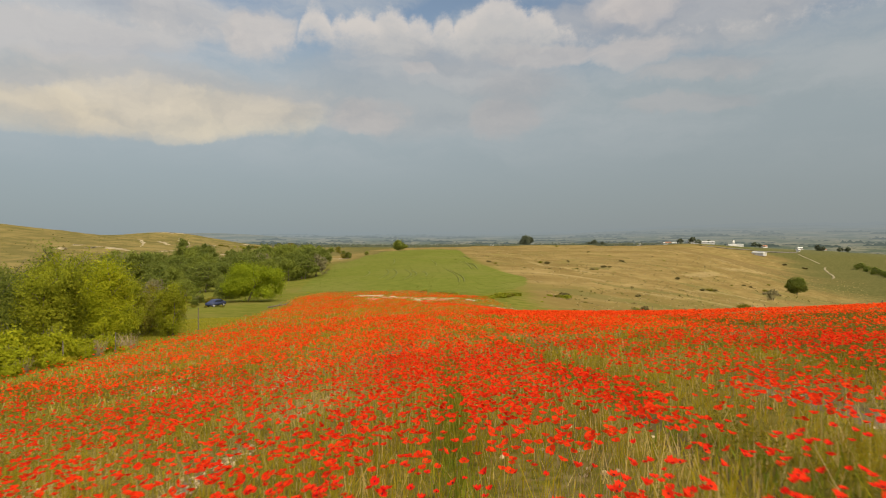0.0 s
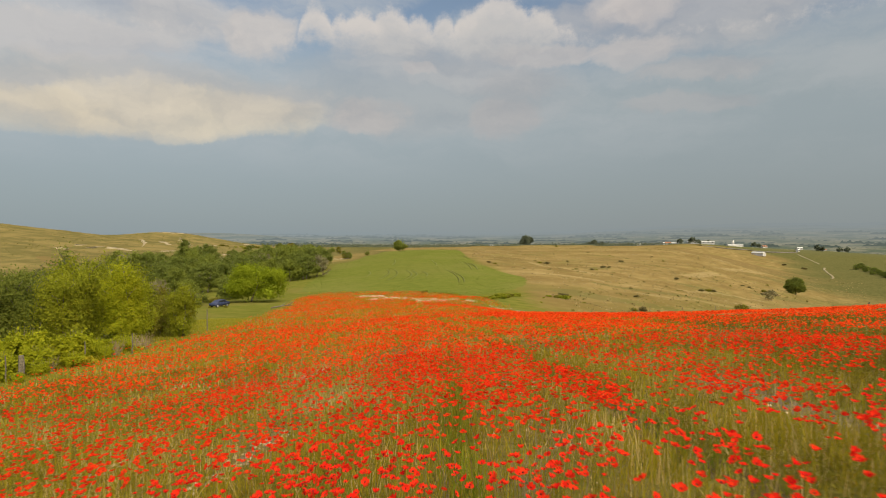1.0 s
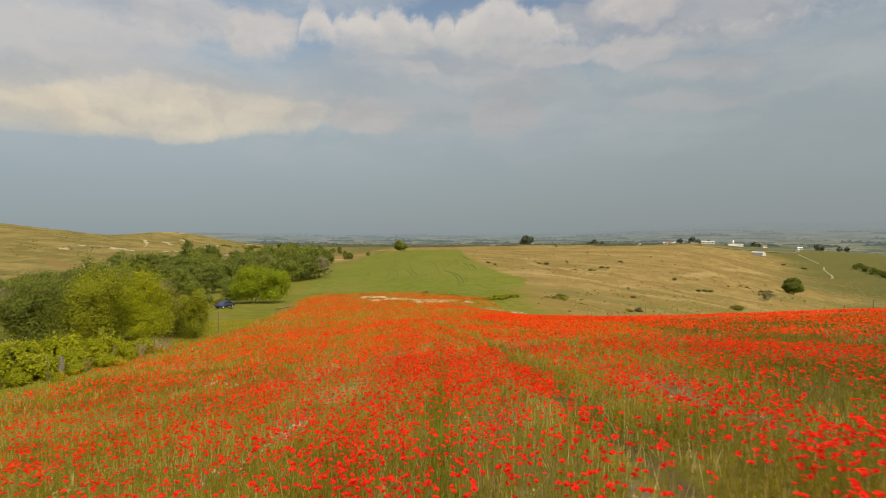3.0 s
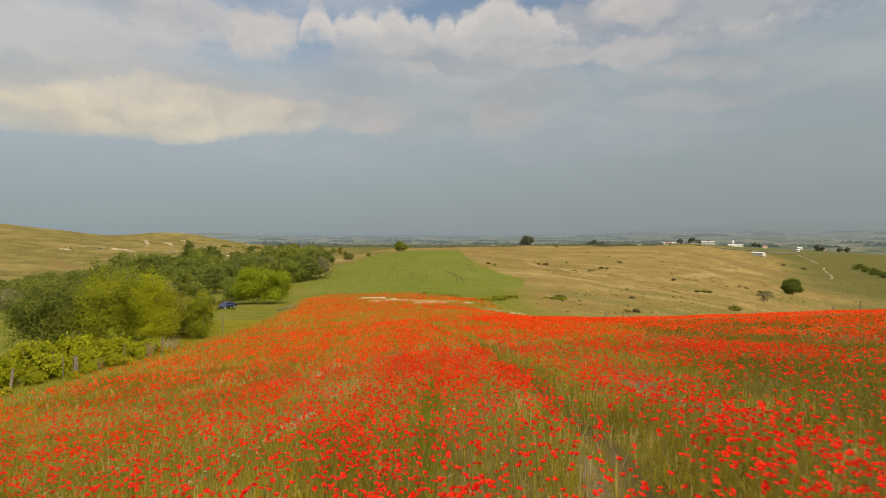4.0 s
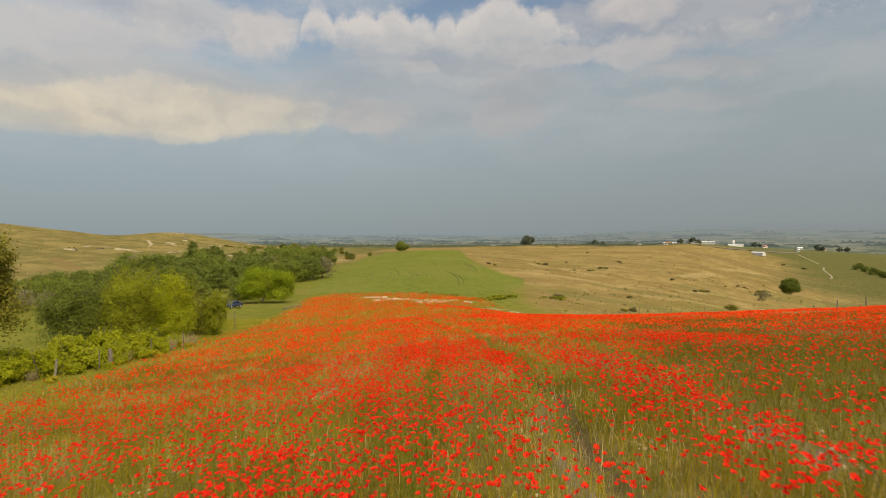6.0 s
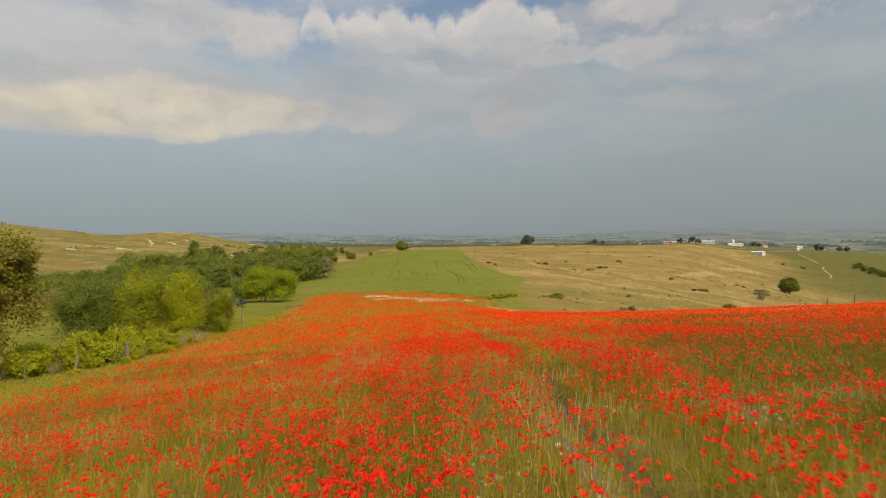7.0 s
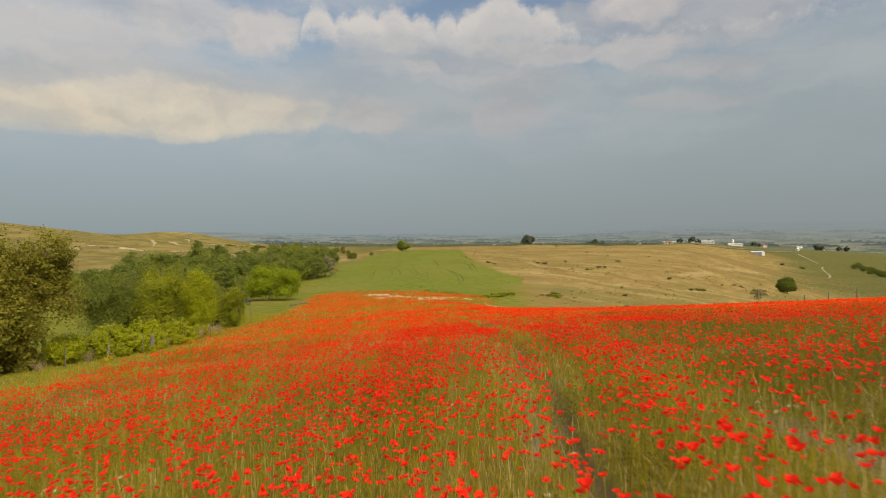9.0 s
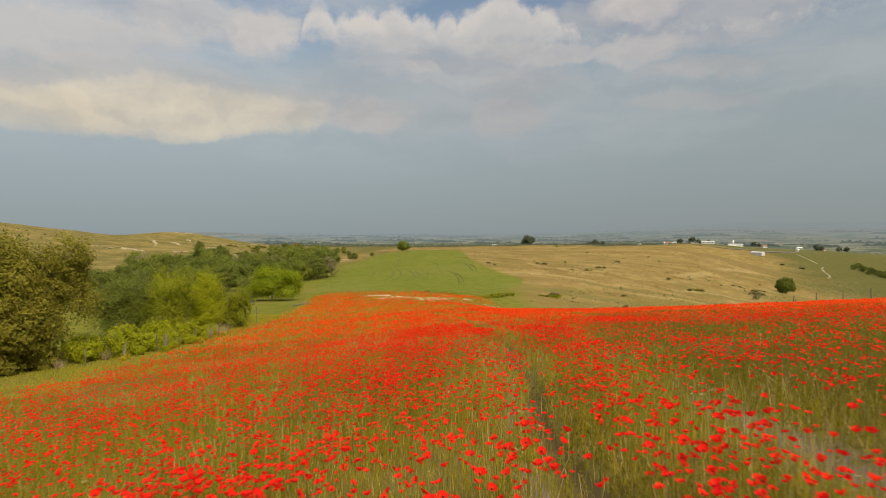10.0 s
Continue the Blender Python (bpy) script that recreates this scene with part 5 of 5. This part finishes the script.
def join(parts):
    vs, qs, ms, base = [], [], [], 0
    for (v, q), m in parts:
        vs.append(v), qs.append(q + base), ms.append(np.full(len(q), m))
        base += len(v)
    return np.concatenate(vs), np.concatenate(qs), np.concatenate(ms)


def stems(foot, head, r):
    """Three-sided stalks from the ground to the flowers."""
    n = len(foot)
    ring = np.array([(math.cos(a), math.sin(a), 0) for a in (0, 2.1, 4.2)])
    v = np.concatenate([foot[:, None] + ring[None] * r, head[:, None] + ring[None] * r * .6], 1)
    q = np.array([(0, 1, 4, 3), (1, 2, 5, 4), (2, 0, 3, 5)])[None] + (np.arange(n) * 6)[:, None, None]
    return v.reshape(-1, 3), q.reshape(-1, 4)


def poppies(name, x, y, detail, lo=.055, hi=.085, tall=(.34, .60)):
    n = len(x)
    z = height(x, y)
    h = rng.uniform(*tall, n) * (.85 + .3 * vnoise(x, y, 3, 40))
    foot = np.stack([x, y, z], -1)
    head = foot + np.stack([rng.normal(size=n) * .06, rng.normal(size=n) * .06, h], -1)
    size = rng.uniform(lo, hi, n)
    yaw = rng.uniform(0, math.tau, n)
    tilt = np.abs(rng.normal(0, .38, n))
    lean = rng.uniform(0, math.tau, n)
    if detail == 2:
        shut = rng.random(n) < .4
        parts = []
        for k, lift in ((~shut, .34), (shut, .56)):
            parts.append((stamp(*flower_template(.5, lift), head[k], size[k], yaw[k], tilt[k], lean[k]), 0))
        parts.append((stamp(*heart_template(), head, size, yaw, tilt, lean), 1))
        parts.append((stems(foot, head, .0028), 2))
    elif detail == 1:
        parts = [(stamp(*flower_template(.5, .36, False), head, size, yaw, tilt, lean), 0),
                 (stamp(heart_template()[0], heart_template()[1][:1], head, size * 1.2, yaw, tilt, lean), 1)]
    else:
        V = np.array([(-.5, -.4, .25), (0, -.45, 0), (0, .45, 0), (-.5, .4, .25), (.5, -.4, .25), (.5, .4, .25)], float)
        Q = np.array([(0, 1, 2, 3), (1, 4, 5, 2)])
        parts = [(stamp(V, Q, head, size * 1.15, yaw, tilt, lean), 0)]
    v, q, m = join(parts)
    mats = [(PETAL_FAR if np.mean(y) > 18 else PETAL_MID, PETAL_MID, PETAL)[detail], HEART, STEM][:3 if detail == 2 else 2 if detail else 1]
    return tagged(new(name, mesh_of(name, v, q, mats, m)), "red wild poppies in flower among tall grass", "poppies", kind="stuff")


def blades(name, x, y, tall, wide, mat, label, category, droop=.5, two=True):
    """Blades of grass, bent over by their own weight."""
    n = len(x)
    z = height(x, y)
    a = rng.uniform(0, math.tau, n)
    h = rng.uniform(.55, 1.15, n) * tall * (.7 + .6 * vnoise(x, y, 2.0, 50))
    lean = np.abs(rng.normal(.12, .28 * droop, n)) * h
    d = np.stack([np.cos(a), np.sin(a), 0 * a], -1)
    s = np.stack([-np.sin(a), np.cos(a), 0 * a], -1)
    tw = rng.uniform(0, math.tau, n)
    s = np.stack([np.cos(tw), np.sin(tw), 0 * a], -1) * (wide * rng.uniform(.6, 1.3, n))[:, None] * .5
    foot = np.stack([x, y, z - .02], -1)
    up = np.array([0, 0, 1.0])
    midp = foot + d * lean[:, None] * .3 + up * (h * .55)[:, None]
    tip = foot + d * lean[:, None] + up * (h * rng.uniform(.85, 1.0, n))[:, None]
    if two:
        v = np.stack([foot - s, foot + s, midp + s * .9, midp - s * .9, tip + s * .25, tip - s * .25], 1).reshape(-1, 3)
        q = np.array([(0, 1, 2, 3), (3, 2, 4, 5)])[None] + (np.arange(n) * 6)[:, None, None]
    else:
        v = np.stack([foot - s, foot + s, tip + s * .35, tip - s * .35], 1).reshape(-1, 3)
        q = np.array([(0, 1, 2, 3)])[None] + (np.arange(n) * 4)[:, None, None]
    return tagged(new(name, mesh_of(name, v, q.reshape(-1, 4), [mat])), label, category, kind="stuff")


def thin(x, y, f):
    k = rng.random(len(x)) < f
    return x[k], y[k]


# grass first, then flowers, near to far
def bare_all(x, y):
    return np.clip(1 - 1.3 * rut(x, y) - .9 * bare_row(x, y) - .7 * pale_strip(x, y) - .75 * grey_patch(x, y), .03, 1)


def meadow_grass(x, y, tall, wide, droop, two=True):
    """Bright grass through the middle of the field, a copy with shade put into its colour towards its upper side."""
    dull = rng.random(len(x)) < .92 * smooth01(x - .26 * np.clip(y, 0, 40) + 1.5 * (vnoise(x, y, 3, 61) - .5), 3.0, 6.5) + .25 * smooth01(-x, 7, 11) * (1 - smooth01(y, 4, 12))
    blades("field_grass", x[~dull], y[~dull], tall, wide, GRASS, "tall olive-green field grass with straw-coloured ears", "grass", droop, two)
    blades("field_grass", x[dull], y[dull], tall, wide, SHADED_GRASS, "olive field grass between sparse poppies, shade put into its colour", "grass", droop, two)


x, y = thin(*(p := scatter(-14.5, -3, 560, -13, 17)), bare_all(*p) * (.35 + .65 * vnoise(*p, 1.3, 60)))
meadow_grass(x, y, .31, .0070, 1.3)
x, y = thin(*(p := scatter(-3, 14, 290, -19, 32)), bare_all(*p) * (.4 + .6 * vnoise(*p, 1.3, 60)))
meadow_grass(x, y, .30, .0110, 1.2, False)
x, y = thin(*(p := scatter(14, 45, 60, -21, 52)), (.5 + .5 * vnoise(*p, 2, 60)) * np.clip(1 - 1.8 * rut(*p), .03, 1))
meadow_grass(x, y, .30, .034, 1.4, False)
x, y = scatter(45, 164, 10, -40, 34)
blades("field_grass", x, y, .42, .07, GRASS, "tall olive-green field grass with straw-coloured ears", "grass", two=False)
x, y = thin(*(p := scatter(-9, 34, 420, -.4, .8)), green_row(*p))
blades("green_corn", x, y, .40, .011, CORN, "strip of taller fresh green corn through the poppies", "corn", 1.0)
x, y = thin(*(p := scatter(3, 40, 90, -2, 4)), np.exp(-((p[0] - rut_x(p[1]) - .1) / .26) ** 2))
blades("green_corn", x, y, .26, .022, CORN, "dark green grass grown up in the old wheel furrow", "grass", 1.0, two=False)
# low broad-leaved weeds, in the furrow and thick at the field's sides to darken them
x, y = thin(*(p := scatter(-14, 22, 60, -18, 26)), (smooth01(np.abs(p[0] - .5), 3.0, 8.0) * .75 + .75 * np.exp(-((p[0] - rut_x(p[1]) - .40) / .5) ** 2)) * smooth01(vnoise(*p, 1.5, 76) * .6 + vnoise(*p, .5, 77) * .4, .36, .62))
c = np.repeat(np.stack([x, y, height(x, y) + .12], -1), 11, 0)
c = c + rng.normal(size=c.shape) * np.array([.10, .10, .05])
v, q = leaves(rng, c, rng.normal(size=c.shape) * .6 + np.array([0, -.2, .9]), rng.uniform(.016, .038, len(c)))
tagged(new("low_weeds", mesh_of("low_weeds", v, q, [LOW_WEED])), "low dull green weeds between the poppies", "weeds", kind="stuff")
# dry weeds in drifts
x, y = thin(*(p := scatter(-18, 24, 130, -18, 26)), .8 * smooth01(vnoise(p[0], p[1] * .4, 1.6, 70) * .6 + vnoise(*p, .8, 71) * .4, .62, .80) + .5 * np.exp(-((p[0] - rut_x(p[1]) + 1.35) / .3) ** 2) * vnoise(*p, 1.4, 72) + .25 * pale_strip(*p) + .7 * grey_patch(*p))
blades("dry_weeds", x, y, .34, .0075, WEED, "greyish dry weeds in drifts through the field", "weeds", 1.2, two=False)
x, y = thin(*(p := scatter(-18, 24, 90, -18, 24)), smooth01(vnoise(*p, 2.5, 74), .5, .9) * .4 + .2 * pale_strip(*p) + .7 * bare_row(p[0] + .2, p[1]) + .9 * np.exp(-((p[0] + .65 - .1 * np.sin(p[1])) / .22) ** 2) * vnoise(*p, 1.2, 78) + .8 * np.exp(-((p[0] - rut_x(p[1]) + .75) / .22) ** 2) * vnoise(*p, 1.2, 79))
blades("straw", x, y, .38, .009, STRAW, "bleached straw stalks standing in the field", "straw", .9, two=False)
# pale clods and stones turned up along the drills and in the ruts
x, y = scatter(-16, 22, 90, -16, 12)
pale = 1.5 * bare_row(x, y) + .15 * pale_strip(x, y) + .3 * grey_patch(x, y) + .25 * smooth01(vnoise(x, y, 1.6, 81), .72, .9)
x, y = thin(x, y, pale * (.2 + .8 * smooth01(vnoise(x, y, 1.1, 82), .35, .7)))
n = len(x)
box_v = np.array([(-.5, -.4, 0), (.5, -.45, 0), (.45, .5, 0), (-.5, .4, 0), (-.3, -.2, .5), (.32, -.28, .42), (.2, .3, .55), (-.3, .25, .4)])
box_q = np.array([(4, 5, 6, 7), (0, 1, 5, 4), (1, 2, 6, 5), (2, 3, 7, 6), (3, 0, 4, 7)])
v, q = stamp(box_v, box_q, np.stack([x, y, height(x, y) - .01], -1), rng.uniform(.025, .08, n), rng.uniform(0, 6.28, n), rng.normal(0, .2, n), 0 * x)
tagged(new("soil_clods", mesh_of("soil_clods", v, q, [CLOD])), "pale dry clods of earth along the drill rows", "soil clods", kind="stuff")
# verge on the left, outside the field
VERGE = [(-15.4, -10), (-15.4, 6), (-17.2, 22), (-19.0, 43), (-30, 108), (-36, 108), (-27, 43), (-26, 20), (-30, -10)]
x, y = scatter(-8, 70, 130, -36, -14, VERGE)
blades("verge_grass", x, y, .15, .020, VERGE_GRASS, "rough yellow-green grass on the field verge", "grass", two=False)

def tufted(x, y, share=.38, near=.05):
    """Some poppies have one or two more right beside them."""
    for _ in range(2):
        k = rng.random(len(x)) < share
        x, y = np.concatenate([x, x[k] + rng.normal(size=k.sum()) * near]), np.concatenate([y, y[k] + rng.normal(size=k.sum()) * near])
        share *= .6
    return x, y


x, y = tufted(*thin(*(p := scatter(-14.5, 4, 98, -17, 24)), sparse(*p)))
# the flowers that the way passes closest stand as things of their own
own = (np.abs(y + 11.4) < 1.0) & (np.abs(x - .9) < 3.4)
own &= np.cumsum(own) <= 260
own_xy = np.stack([x[own], y[own]], -1)
poppies("poppy_flowers", x[~own], y[~own], 2, .043, .076, (.38, .62))
x, y = tufted(*thin(*(p := scatter(4, 15, 86, -20, 42)), sparse(*p)))
poppies("poppy_flowers", x, y, 1, .050, .084, (.40, .62))
x, y = tufted(*thin(*(p := scatter(15, 27, 54, -20, 42)), sparse(*p)), near=.09)
poppies("poppy_flowers", x, y, 0, .050, .080, (.40, .60))
x, y = thin(*(p := scatter(27, 46, 44, -21, 52)), sparse(*p))
poppies("poppy_flowers", x, y, 0, .07, .10, (.40, .58))
x, y = thin(*(p := scatter(46, 164, 18, -40, 34)), sparse(*p))
poppies("poppy_flowers", x, y, 0, .07, .10, (.32, .50))

# the rest of the field, to the sides of the way and behind it
x, y = thin(*(p := scatter(-38, 14, 75, -16, 56, near=False)), sparse(*p))
poppies("poppy_flowers", x, y, 0, .055, .085, (.40, .60))
x, y = thin(*(p := scatter(-18, -14.5, 110, -13, 14)), sparse(*p))
poppies("poppy_flowers", x, y, 0, .05, .08, (.40, .60))
x, y = scatter(-18, -14.5, 160, -13, 14)
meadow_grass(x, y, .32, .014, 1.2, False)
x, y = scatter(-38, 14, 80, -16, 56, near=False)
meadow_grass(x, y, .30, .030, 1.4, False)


def petal_mesh(lift, seed):
    """One petal: a fan-shaped sheet, cupped, with a crinkled rim."""
    r = np.random.default_rng(seed)
    bm = bmesh.new()
    grid = []
    for i, q in enumerate((.06, .35, .70, 1.0)):
        row = []
        for k in range(6):
            b = (k / 5 - .5) * (1.0 + .9 * q)
            rr = .52 * q * (1 - .10 * abs(k - 2.5) / 2.5)
            z = lift * (q ** 1.5) + (r.normal() * .035 if i > 1 else 0)
            row.append(bm.verts.new((rr * math.cos(b), rr * math.sin(b), z)))
        grid.append(row)
    for a, b in zip(grid, grid[1:]):
        for k in range(5):
            bm.faces.new((a[k], a[k + 1], b[k + 1], b[k]))
    return rough("petal", bm, [PETAL], True)


def heart_mesh():
    """The dark seed capsule in its ring of stamens."""
    bm = bmesh.new()
    bmesh.ops.create_icosphere(bm, subdivisions=1, radius=.085, matrix=pose(0, 0, .09))
    for k in range(12):
        a = k * math.tau / 12
        tube(bm, [(.05 * math.cos(a), .05 * math.sin(a), .03), (.13 * math.cos(a), .13 * math.sin(a), .12)], [.006, .014], 3)
    return rough("flower_heart", bm, [HEART], True)


def poppy_model(seed, lift, tall, tip, bend):
    """A wild poppy: hairy stalk, four petals, dark heart."""
    ob = empty("poppy", 0, 0, 0)
    tagged(ob, "red wild poppy on a thin hairy stalk", "poppy", "poppies beside the way")
    bm = bmesh.new()
    head = Vector((bend, .02, tall))
    tube(bm, [(0, 0, -.03), (bend * .25, 0, tall * .4), (bend * .8, .01, tall * .8), head], [.0032, .0028, .0024, .003], 5)
    part("stem", rough("stem", bm, [STEM], True), ob)
    turn = Matrix.Translation(head) @ pose(0, 0, 0, tip, 0, seed * 40) @ Matrix.Scale(.068, 4)
    for p in range(4):
        o = part("petal", petal_mesh(lift * (1.0 if p % 2 else .85), seed * 7 + p), ob)
        o.matrix_local = turn @ pose(0, 0, .01 * (p % 2), 0, 0, 90 * p)
    o = part("flower_heart", heart_mesh(), ob, "dark seed capsule with stamens")
    o.matrix_local = turn
    return ob


MODELS = [poppy_model(1, .30, .52, 14, .04), poppy_model(2, .42, .60, 26, -.05), poppy_model(3, .24, .46, 38, .06), poppy_model(4, .50, .56, 8, .02), poppy_model(5, .36, .64, 20, -.03)]
for k, (fx, fy) in enumerate(own_xy):
    m = pose(fx, fy, ground_z(fx, fy), 0, 0, float(rng.uniform(0, 360))) @ Matrix.Scale(float(rng.uniform(.85, 1.15)), 4)
    if k < len(MODELS):
        MODELS[k].matrix_world = m
    else:
        copy_thing(MODELS[k % len(MODELS)], m)
